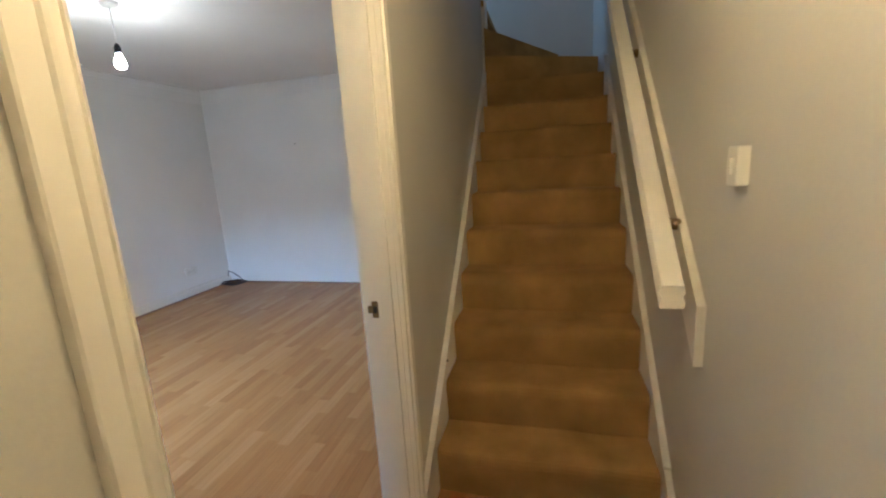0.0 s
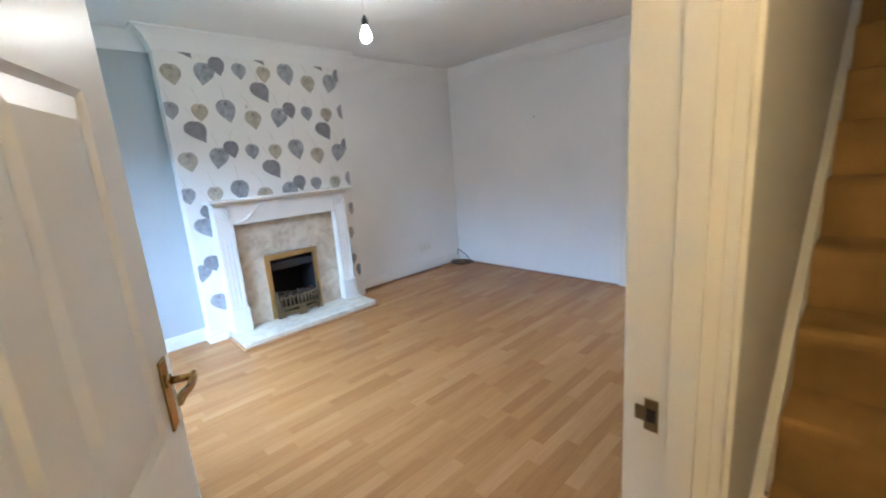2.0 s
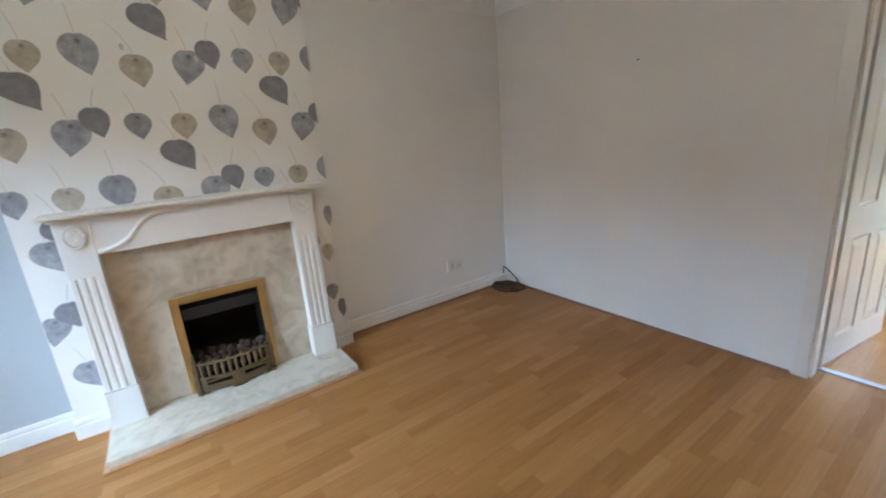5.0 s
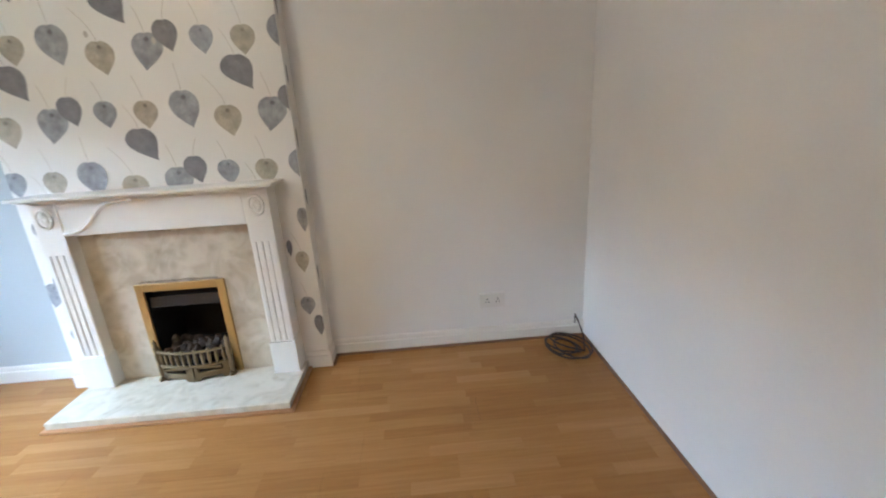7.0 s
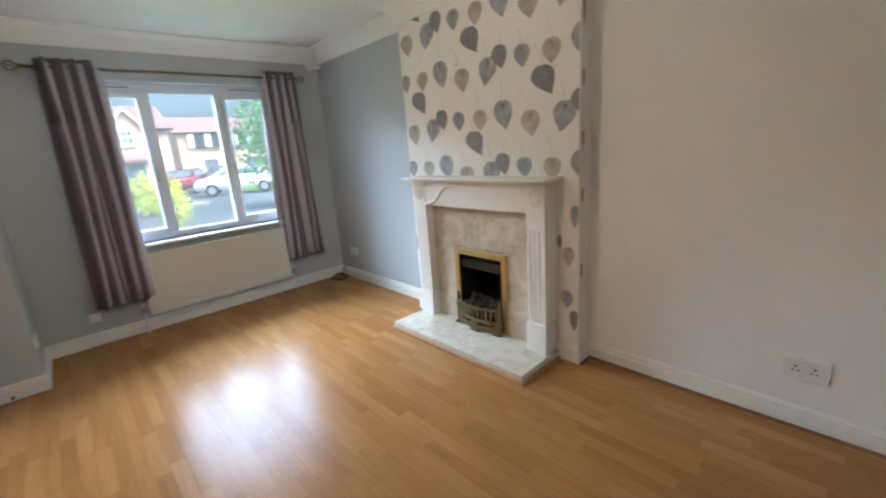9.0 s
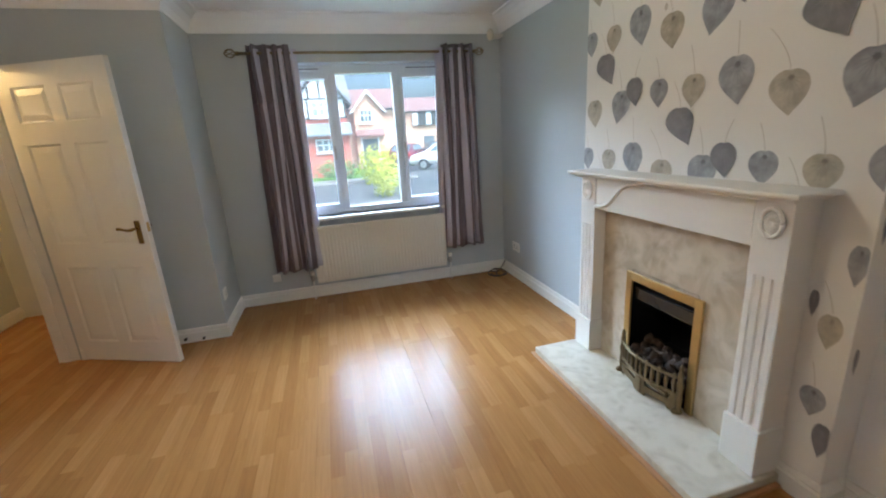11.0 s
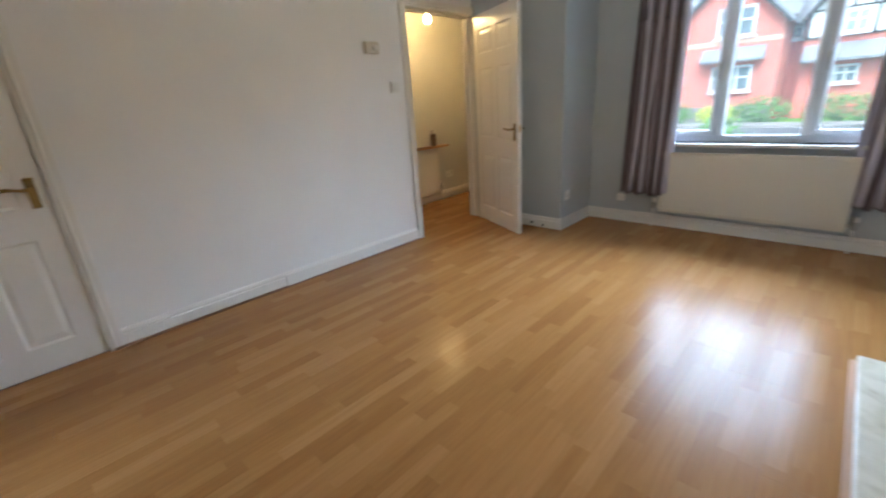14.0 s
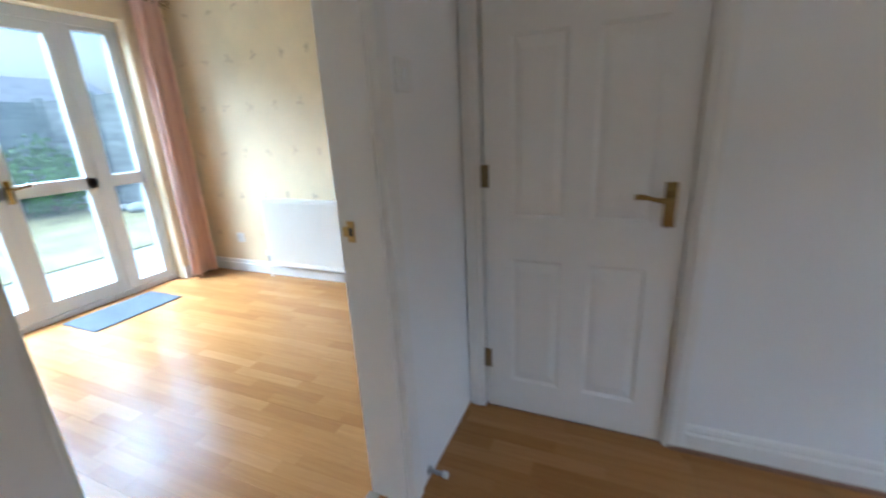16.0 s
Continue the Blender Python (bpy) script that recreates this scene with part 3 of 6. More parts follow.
def lining(name, x0, x1, y0, y1, along, label):
    """The lining of a doorway with its stop; along: the axis on which its width runs."""
    ob = thing(name, ((x0 + x1) / 2, (y0 + y1) / 2, 0), label, "door frame", kind="structure")
    cx, cy = (x0 + x1) / 2, (y0 + y1) / 2
    if along == "y":
        a = [(x0, x1, y0 - 0.028, y0, 0, DOOR_H), (x0, x1, y1, y1 + 0.028, 0, DOOR_H), (x0, x1, y0 - 0.028, y1 + 0.028, DOOR_H, DOOR_H + 0.028)]
        s = [(cx + 0.0, x1 - 0.02, y0, y0 + 0.012, 0, DOOR_H), (cx + 0.0, x1 - 0.02, y1 - 0.012, y1, 0, DOOR_H), (cx + 0.0, x1 - 0.02, y0, y1, DOOR_H - 0.012, DOOR_H)]
    else:
        a = [(x0 - 0.028, x0, y0, y1, 0, DOOR_H), (x1, x1 + 0.028, y0, y1, 0, DOOR_H), (x0 - 0.028, x1 + 0.028, y0, y1, DOOR_H, DOOR_H + 0.028)]
        s = [(x0, x0 + 0.012, y0 + 0.02, cy + 0.01, 0, DOOR_H), (x1 - 0.012, x1, y0 + 0.02, cy + 0.01, 0, DOOR_H), (x0, x1, y0 + 0.02, cy + 0.01, DOOR_H - 0.012, DOOR_H)]
    for n, sizes in (("jamb", a), ("stop", s)):
        for s6 in sizes:
            bm = boxes(s6, bevel=0.0015)
            bmesh.ops.translate(bm, verts=bm.verts, vec=(-cx, -cy, 0))
            part(n, bm, "gloss", ob)
    return ob


def lever_handle(parent, x, y, z, side, flip):
    """A brass lever on a back plate. side: +1 or -1, the face of the leaf; flip: the way the lever points."""
    bm = boxes((x - 0.019, x + 0.019, y, y + side * 0.006, z - 0.075, z + 0.075), bevel=0.0025)
    plate = part("handle_plate", bm, "handle_brass", parent, "brass handle plate")
    zs = z + 0.028
    bm = tube(bmesh.new(), (x, y + side * 0.004, zs), (x, y + side * 0.052, zs), 0.008, 12)
    tube(bm, (x, y + side * 0.004, zs), (x, y + side * 0.012, zs), 0.014, 14)
    part("neck", bm, "handle_brass", plate, smooth=True)
    # a flat blade with a gentle wave and a turned-down end
    edge = []
    for q in np.linspace(0, 1, 9):
        d = -0.010 + 0.118 * q
        edge.append((x + flip * d, zs - 0.007 * math.sin(q * 5.2) - 0.016 * max(0, q - 0.8), 0.0095 - 0.003 * math.sin(q * 3.1)))
    bm = prism(bmesh.new(), [(u, v + t) for u, v, t in edge] + [(u, v - t) for u, v, t in edge[::-1]], lambda u, v, w: (u, y + side * (0.047 + 0.009 * w), v))
    bmesh.ops.bevel(bm, geom=list(bm.edges), offset=0.0015, segments=1, affect="EDGES")
    part("lever", bm, "handle_brass", plate, "brass lever")
    return plate


def panel_door(name, place, rz, width, label, hinge_side=1, height=1.968):
    """A six-panel moulded leaf, hinged at its origin, running along +x; thickness towards +y."""
    ob = thing(name, place, label, "door", kind="structure", rz=rz)
    t = 0.036
    xs, zs = [0.105, width / 2 - 0.045, width / 2 + 0.045, width - 0.105], [(0.15, 0.70), (0.865, 1.50), (1.63, 1.84)]
    bm = boxes((0.004, width, 0.008, t - 0.008, 0.006, height))
    stiles = [(0.0035, xs[0], 0, t, 0.005, height), (xs[3], width, 0, t, 0.005, height), ] + [(xs[1], xs[2], 0, t, a, b) for a, b in zs]
    rails = [(xs[0], xs[3], 0, t, 0.005, 0.15), (xs[0], xs[3], 0, t, 0.70, 0.865), (xs[0], xs[3], 0, t, 1.50, 1.63), (xs[0], xs[3], 0, t, 1.84, height)]
    for s in stiles + rails:
        box(bm, *s, bevel=0.0)
    leaf = part("leaf", bm, "gloss", ob)
    for x0, x1 in ((xs[0], xs[1]), (xs[2], xs[3])):
        for z0, z1 in zs:
            bm = bmesh.new()
            for y, s in ((0.0, 1), (t, -1)):
                a, d = 0.022, 0.05
                # a sloping margin down to the groove, then the raised field
                o = [bm.verts.new((x, y, z)) for x, z in ((x0, z0), (x1, z0), (x1, z1), (x0, z1))]
                g = [bm.verts.new((x, y + s * 0.0075, z)) for x, z in ((x0 + a * 0.6, z0 + a * 0.6), (x1 - a * 0.6, z0 + a * 0.6), (x1 - a * 0.6, z1 - a * 0.6), (x0 + a * 0.6, z1 - a * 0.6))]
                h = [bm.verts.new((x, y + s * 0.0015, z)) for x, z in ((x0 + d * 0.8, z0 + d), (x1 - d * 0.8, z0 + d), (x1 - d * 0.8, z1 - d), (x0 + d * 0.8, z1 - d))]
                for p, q in ((o, g), (g, h)):
                    for i in range(4):
                        bm.faces.new((p[i], p[(i + 1) % 4], q[(i + 1) % 4], q[i]))
                bm.faces.new(h)
            part("panel", bm, "gloss", ob)
    for z in (0.2, 0.98, 1.75):
        bm = boxes((-0.008, 0.022, -0.004 if hinge_side < 0 else t - 0.002, 0.002 if hinge_side < 0 else t + 0.004, z, z + 0.085))
        tube(bm, (-0.004, t + 0.003 if hinge_side > 0 else -0.003, z), (-0.004, t + 0.003 if hinge_side > 0 else -0.003, z + 0.085), 0.006)
        part("hinge", bm, "old_brass", ob, "dark brass butt hinge")
    lever_handle(ob, width - 0.055, 0, 0.93, -1, -1)
    lever_handle(ob, width - 0.055, t, 0.93, 1, -1)
    part("latch_plate", boxes((width - 0.001, width + 0.0015, 0.008, t - 0.008, 0.93, 0.99)), "brass", ob, "brass latch plate")
    return ob


lining("door_1_lining", XC - 0.002, XH1 + 0.002, HALL_Y0, HALL_Y1, "y", "white gloss lining of the hall doorway")
architrave("door_1_architrave", (XC, HALL_Y1, 0), HALL_Y1 - HALL_Y0, DOOR_H, "white moulded architrave on the living room side", -90)
architrave("door_1_architrave_hall", (XH1, HALL_Y0, 0), HALL_Y1 - HALL_Y0, DOOR_H, "white moulded architrave on the hall side", 90)
panel_door("door_1", (XC - 0.012, HALL_Y0 + 0.006, 0), 156.0, 0.80, "white six-panel hall door standing open", 1)
strike = thing("strike_plate", (XC + 0.03, HALL_Y1, 0.9), "small worn brass strike plate on the door jamb", "strike plate")
part("plate", boxes((-0.011, 0.011, -0.002, 0.0, -0.029, 0.029), (-0.026, -0.011, -0.003, 0, -0.013, 0.013)), "old_brass", strike)
part("keep_hole", boxes((-0.007, 0.007, -0.0035, -0.002, -0.012, 0.012)), "black", strike)

lining("door_2_lining", XC - 0.002, XC + 0.1, CUP_Y0, CUP_Y1, "y", "white gloss lining of the cupboard doorway")
architrave("door_2_architrave", (XC, CUP_Y1, 0), CUP_Y1 - CUP_Y0, DOOR_H, "white moulded architrave round the cupboard door", -90)
panel_door("door_2", (XC + 0.001, CUP_Y1 - 0.006, 0), -90.0, 0.691, "white six-panel understairs cupboard door, closed", -1)

strike = thing("strike_plate", (DIN_X1, 4.962, 0.945), "bright brass strike plate on the dining room jamb", "strike plate")
part("plate", boxes((-0.0025, 0.0, -0.012, 0.012, -0.03, 0.03), (-0.0035, 0.0, 0.012, 0.026, -0.014, 0.014)), "brass", strike)
part("keep_hole", boxes((-0.004, -0.0025, -0.006, 0.006, -0.012, 0.012)), "black", strike)
lining("door_3_lining", DIN_X0, DIN_X1, YF - 0.002, YN + 0.002, "x", "white gloss lining of the dining room doorway")
boards = thing("door_3_architrave", (DIN_X0, YF, 0), "plain flat white boards round the dining room doorway", "door frame", kind="structure")
for x0, x1, z0, z1 in ((-0.064, -0.002, 0, DOOR_H + 0.064), (DIN_X1 - DIN_X0 + 0.002, DIN_X1 - DIN_X0 + 0.064, 0, DOOR_H + 0.064), (-0.0015, DIN_X1 - DIN_X0 + 0.0015, DOOR_H + 0.002, DOOR_H + 0.064)):
    part("board", boxes((x0, x1, -0.008, 0.0, z0, z1), bevel=0.003), "gloss", boards)
panel_door("door_3", (DIN_X0 + 0.012, YN + 0.01, 0), 81.5, 0.722, "white six-panel dining room door standing open", 1)
structure("threshold", boxes((DIN_X0, DIN_X1, YN - 0.03, YN + 0.01, 0.0, 0.006), bevel=0.002), "steel", "flat metal threshold strip in the doorway", "threshold")

# ---- front window ----
def window_front():
    ob = thing("window_1", ((WIN_X0 + WIN_X1) / 2, YW, WIN_Z0), "white uPVC three-light casement window", "window", kind="structure")
    cx = (WIN_X0 + WIN_X1) / 2
    w, h = (WIN_X1 - WIN_X0) / 2, WIN_Z1 - WIN_Z0
    y0, y1 = -0.175, -0.105
    bm = boxes((-w, w, y0, y1, 0, 0.055), (-w, w, y0, y1, h - 0.075, h), (-w, -w + 0.055, y0, y1, 0.055, h - 0.075), (w - 0.055, w, y0, y1, 0.055, h - 0.075), bevel=0.004)
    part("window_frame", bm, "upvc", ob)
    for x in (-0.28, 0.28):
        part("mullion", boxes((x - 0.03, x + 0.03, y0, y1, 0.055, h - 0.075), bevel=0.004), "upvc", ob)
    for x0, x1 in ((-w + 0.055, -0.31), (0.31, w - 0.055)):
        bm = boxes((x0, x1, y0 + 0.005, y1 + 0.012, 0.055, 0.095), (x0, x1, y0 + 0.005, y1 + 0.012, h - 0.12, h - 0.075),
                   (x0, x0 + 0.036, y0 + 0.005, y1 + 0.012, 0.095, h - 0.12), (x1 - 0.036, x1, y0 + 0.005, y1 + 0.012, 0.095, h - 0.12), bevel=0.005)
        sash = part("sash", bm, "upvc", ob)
        part("pane", boxes((x0 + 0.036, x1 - 0.036, -0.15, -0.145, 0.095, h - 0.12)), "glass", sash)
        inner = x1 - 0.018 if x0 < 0 else x0 + 0.018
        bm = boxes((inner - 0.012, inner + 0.012, y1 + 0.012, y1 + 0.026, 0.56, 0.62), (inner - 0.009, inner + 0.009, y1 + 0.026, y1 + 0.038, 0.50, 0.60), bevel=0.003)
        part("window_handle", bm, "steel", sash)
        vent = part("trickle_vent", boxes((x0 + 0.06, x1 - 0.06, y1, y1 + 0.018, h - 0.052, h - 0.022), bevel=0.005), "upvc", ob, "white trickle vent")
        part("vent_slot", boxes((x0 + 0.075, x1 - 0.075, y1 + 0.0175, y1 + 0.0195, h - 0.041, h - 0.034)), "vent", vent, "dark slot of the vent")
    pane = part("pane", boxes((-0.25, 0.25, -0.15, -0.145, 0.055, h - 0.075)), "glass", ob)
    part("window_sill", boxes((-w - 0.03, w + 0.03, -0.105, 0.055, -0.025, 0.0), bevel=0.006), "gloss", ob, "white gloss window board")
    for o in ob.children_recursive:
        if o.name.startswith("pane"):
            o.visible_shadow = False
    return ob


window_front()


def window_patio():
    ob = thing("door_4", ((PAT_X0 + PAT_X1) / 2, DIN_N, 0), "white uPVC glazed patio doors with side lights", "patio door", kind="structure")
    w, h = (PAT_X1 - PAT_X0) / 2, PAT_Z1
    y0, y1 = 0.10, 0.17
    bm = boxes((-w, w, y0, y1, 0, 0.04), (-w, w, y0, y1, h - 0.07, h), (-w, -w + 0.06, y0, y1, 0.04, h - 0.07), (w - 0.06, w, y0, y1, 0.04, h - 0.07), bevel=0.004)
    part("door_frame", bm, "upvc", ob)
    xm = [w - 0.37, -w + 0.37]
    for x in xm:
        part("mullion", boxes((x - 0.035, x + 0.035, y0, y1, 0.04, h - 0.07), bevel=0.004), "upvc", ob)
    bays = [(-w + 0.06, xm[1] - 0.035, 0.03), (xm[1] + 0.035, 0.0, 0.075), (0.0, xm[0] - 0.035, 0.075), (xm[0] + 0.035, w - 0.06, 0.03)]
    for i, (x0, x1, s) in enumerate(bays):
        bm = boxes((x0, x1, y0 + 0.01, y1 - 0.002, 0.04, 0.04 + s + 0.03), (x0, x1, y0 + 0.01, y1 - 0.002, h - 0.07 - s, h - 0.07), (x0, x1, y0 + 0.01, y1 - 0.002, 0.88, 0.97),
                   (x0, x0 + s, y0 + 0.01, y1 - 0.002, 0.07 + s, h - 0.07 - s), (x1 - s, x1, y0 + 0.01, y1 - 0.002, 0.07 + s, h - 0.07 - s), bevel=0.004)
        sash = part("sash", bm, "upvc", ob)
        for z0, z1 in ((0.07 + s, 0.88), (0.97, h - 0.07 - s)):
            part("pane", boxes((x0 + s, x1 - s, 0.133, 0.138, z0, z1)), "glass_patio", sash).visible_shadow = False
        if i == 2:
            lever_handle(sash, x0 + 0.04, y0 + 0.01, 0.93, -1, 1)
    return ob


window_patio()

# ---- stairs ----
RISE, GOING, FOOT = 0.197, 0.212, 1.80
stairs = thing("staircase", (0, FOOT, 0), "narrow straight stairs with worn brown carpet", "stairs", kind="structure")
XL, XR = -0.515, 0.351


def tread_piece(k):
    """One carpeted step: riser and tread with a rounded nosing."""
    z0, z1, y0 = (k - 1) * RISE, k * RISE, (k - 1) * GOING
    prof = [(0.010, z0 - 0.02), (0.004, z1 - 0.06), (0.0, z1 - 0.04), (0.001, z1 - 0.022), (0.008, z1 - 0.008), (0.022, z1), (GOING + 0.02, z1), (GOING + 0.02, z1 - 0.04), (0.03, z1 - 0.04), (0.03, z0 - 0.02)]
    bm = bmesh.new()
    cuts = 5
    rings = []
    for i in range(cuts + 1):
        x = XL + (XR - XL) * i / cuts
        rings.append([bm.verts.new((x, y0 + u + 0.003 * math.sin(k * 2.1 + i * 1.7), v + 0.0025 * math.sin(k + i * 2.3))) for u, v in prof])
    n = len(prof)
    for a, b in zip(rings, rings[1:]):
        for j in range(n):
            bm.faces.new((a[j], a[(j + 1) % n], b[(j + 1) % n], b[j]))
    bm.faces.new(rings[0])
    bm.faces.new(rings[-1][::-1])
    part("step", bm, "carpet", stairs)


for k in range(1, 10):
    tread_piece(k)
# winders turning to the left round the post
PX, PY = XL, 9 * GOING
BACK = 4.85 - FOOT
zt = 9 * RISE
fans = [((XR, PY + 0.05), (XR, PY + 0.48)), ((XR, PY + 0.48), (XR, BACK), (XR - 0.30, BACK)), ((XR - 0.30, BACK), (XL - 0.02, BACK))]
for i, pts in enumerate(fans):
    out = [(PX, PY)] + list(pts)
    part("step", prism(bmesh.new(), out, lambda u, v, w: (u, v, zt - 0.02 + w * (RISE * (i + 1) + 0.02))), "carpet", stairs)
part("step", boxes((-2.05, XL, PY + 0.02, BACK, 2.52, zt + 4 * RISE)), "carpet", stairs)
for x0, x1 in ((XH1, XL + 0.004), (XR - 0.004, XH)):
    lo = [(-0.16, 0.0), (-0.16, 0.13), (-0.02, 0.245), (PY + 0.03, 0.245 + (PY + 0.05) * RISE / GOING), (PY + 0.03, zt - 0.12), (0.25, 0.0)]
    part("string_board", prism(bmesh.new(), lo, lambda u, v, w: (x0 + w * (x1 - x0), u, v)), "gloss", stairs, "white painted stair string")
    part("string_capping", prism(bmesh.new(), [(-0.02, 0.245), (PY + 0.03, 0.245 + (PY + 0.05) * RISE / GOING), (PY + 0.03, 0.256 + (PY + 0.05) * RISE / GOING), (-0.02, 0.256)], lambda u, v, w: (x0 - 0.003 + w * (x1 - x0 + 0.006), u, v)), "gloss", stairs)
part("post", boxes((XH1 - 0.105, XL + 0.01, PY + 0.032, PY + 0.135, zt - 0.02, 4.8), bevel=0.004), "gloss", stairs, "white painted post at the stair head")
for y, z in ((0.24, 0.485), (PY + 0.03, zt + 0.08)):
    bm = tube(bmesh.new(), (XL + 0.0, y, z), (XL + 0.012, y, z), 0.006)
    part("screw", bm, "black", stairs)

rail = thing("handrail", (XH, 1.5, 0.9), "cream painted wooden handrail on a backing board", "handrail")
slope = RISE / GOING
RS, RE = (1.50, 0.885), (3.62, 0.885 + 2.12 * slope)


def slanted(x0, x1, za, zb, y_add=0.0):
    """A board that climbs with the stairs, plumb cut at its ends."""
    o = [(RS[0] + y_add, RS[1] + za), (RE[0], RE[1] + za), (RE[0], RE[1] + zb), (RS[0] + y_add, RS[1] + zb)]
    return prism(bmesh.new(), o, lambda u, v, w: (x0 + w * (x1 - x0) - XH, u - 1.5, v - 0.9))


part("backing_board", slanted(XH - 0.024, XH, -0.12, 0.06, 0.055), "gloss", rail)
prof = [(-0.03, 0.0), (0.03, 0.0), (0.034, 0.012), (0.024, 0.028), (0.034, 0.045), (0.028, 0.066), (-0.028, 0.066), (-0.034, 0.045), (-0.024, 0.028), (-0.034, 0.012)]
bm = prism(bmesh.new(), prof, lambda u, v, w: (-0.085 + u, w * (RE[0] - RS[0] - 0.1) + 0.06, v - 0.0 + w * (RE[0] - RS[0] - 0.1) * slope + 0.035))
part("rail", bm, "gloss", rail, "moulded cream handrail")
for d in (0.28, 1.0, 1.75):
    bm = tube(bmesh.new(), (-0.03, d, d * slope - 0.02), (-0.085, d + 0.01, d * slope + 0.025), 0.009)
    ball(bm, (-0.026, d, d * slope - 0.02), 0.02, u=10, v=6)
    part("bracket", bm, "old_brass", rail, "dark brass rail bracket")


# ---- small wall fittings ----
def wall_plate(name, place, rz, label, category, width, height, deep=0.012, holes=0, rocker=False, knob=False, material="plastic"):
    """A plastic plate on a wall; faces -y before it is turned."""
    ob = thing(name, place, label, category, rz=rz)
    part("plate", boxes((-width / 2, width / 2, -deep, 0, -height / 2, height / 2), bevel=0.004), material, ob)
    if rocker:
        part("rocker", boxes((-0.010, 0.010, -deep - 0.006, -deep + 0.001, -0.018, 0.018), bevel=0.003), "plastic", ob, "white rocker switch")
    for i in range(holes):
        cx = (i - (holes - 1) / 2) * 0.066
        bm = boxes((cx - 0.004, cx + 0.004, -deep - 0.001, -deep + 0.002, 0.006, 0.016), (cx - 0.014, cx - 0.006, -deep - 0.001, -deep + 0.002, -0.012, -0.006), (cx + 0.006, cx + 0.014, -deep - 0.001, -deep + 0.002, -0.012, -0.006))
        part("pin_holes", bm, "black", ob)
        part("rocker", boxes((cx + (0.016 if i else -0.024), cx + (0.024 if i else -0.016), -deep - 0.004, -deep + 0.001, 0.012, 0.03), bevel=0.0015), "plastic", ob)
    if knob:
        part("knob", tube(bmesh.new(), (0.02, -deep, 0), (0.02, -deep - 0.014, 0), 0.018, 16), "radiator", ob, "round cream control knob")
    return ob


wall_plate("light_switch", (XH, 1.392, 1.327), 90 + 180, "white surface-mounted light switch on the stair wall", "switch", 0.048, 0.086, 0.028, rocker=True)
wall_plate("light_switch", (XC, 1.755, 1.365), -90, "white light switch beside the hall doorway", "switch", 0.086, 0.086, 0.012, rocker=True)
wall_plate("thermostat", (XC, 1.965, 1.655), -90, "cream room thermostat with a round dial", "thermostat", 0.125, 0.085, 0.035, knob=True, material="beige")
wall_plate("light_switch", (-1.10, YF, 1.35), 0, "white light switch on the short wall", "switch", 0.086, 0.086, 0.012, rocker=True)
wall_plate("double_socket", (XW, 4.235, 0.300), 90, "white double socket above the skirting", "socket", 0.16, 0.095, 0.022, holes=2)
wall_plate("single_socket", (XS, 0.60, 0.315), -90, "white single socket on the boxed-out corner", "socket", 0.086, 0.086, 0.012, holes=1)
wall_plate("double_socket", (XW, 0.42, 0.315), 90, "white double socket near the window corner", "socket", 0.146, 0.086, 0.012, holes=2)
wall_plate("phone_socket", (-1.97, YW, 0.235), 180, "small white telephone socket under the window", "socket", 0.07, 0.07, 0.02)
wall_plate("double_socket", (XH, 0.08, 0.31), 270, "white double socket in the hall", "socket", 0.146, 0.086, 0.012, holes=2)
wall_plate("single_socket", (DIN_E, 7.43, 0.32), 270, "white single socket in the dining room", "socket", 0.086, 0.086, 0.012, holes=1)
wall_plate("control_panel", (-2.14, DIN_N, 1.24), 0, "white heating control box on the dining wall", "control panel", 0.15, 0.2, 0.03, knob=True)
sensor = thing("alarm_sensor", (-4.09, 0.24, 2.25), "small cream motion sensor in the corner", "sensor")
part("bracket", boxes((-0.13, -0.02, -0.12, -0.01, -0.012, 0.012), bevel=0.003), "plastic", sensor)
part("body", ball(bmesh.new(), (0, 0, 0), 0.032, 0.032, 0.05), "radiator", sensor, smooth=True)
stop = thing("door_stop", (-1.11, YF, 0.035), "dark door stop with a white rubber tip", "door stop")
part("stem", tube(bmesh.new(), (0, 0, 0), (0, -0.055, 0), 0.008), "steel", stop)
part("base", tube(bmesh.new(), (0, 0, 0), (0, -0.006, 0), 0.016, 14), "steel", stop)
part("tip", tube(bmesh.new(), (0, -0.055, 0), (0, -0.072, 0), 0.012, 12), "plastic", stop)
stop = thing("door_stop", (-1.477, YS + 0.016, 0.030), "small dark door stop low on the skirting", "door stop")
part("stem", tube(bmesh.new(), (0, 0, 0), (0, 0.022, 0), 0.008), "steel", stop)
part("tip", tube(bmesh.new(), (0, 0.022, 0), (0, 0.032, 0), 0.010), "black", stop)
stop = thing("door_stop", (-1.356, YS + 0.016, 0.045), "small metal door stop on the skirting", "door stop")
part("stem", tube(bmesh.new(), (0, 0, 0), (0, 0.03, 0), 0.009), "steel", stop)
part("tip", tube(bmesh.new(), (0, 0.03, 0), (0, 0.04, 0), 0.011), "black", stop)
plug = thing("wall_plug", (-2.99, YF, 1.728), "empty wall plug hole in the white wall", "wall plug")
part("hole", tube(bmesh.new(), (0, -0.0015, 0), (0, 0.0, 0), 0.006), "black", plug)


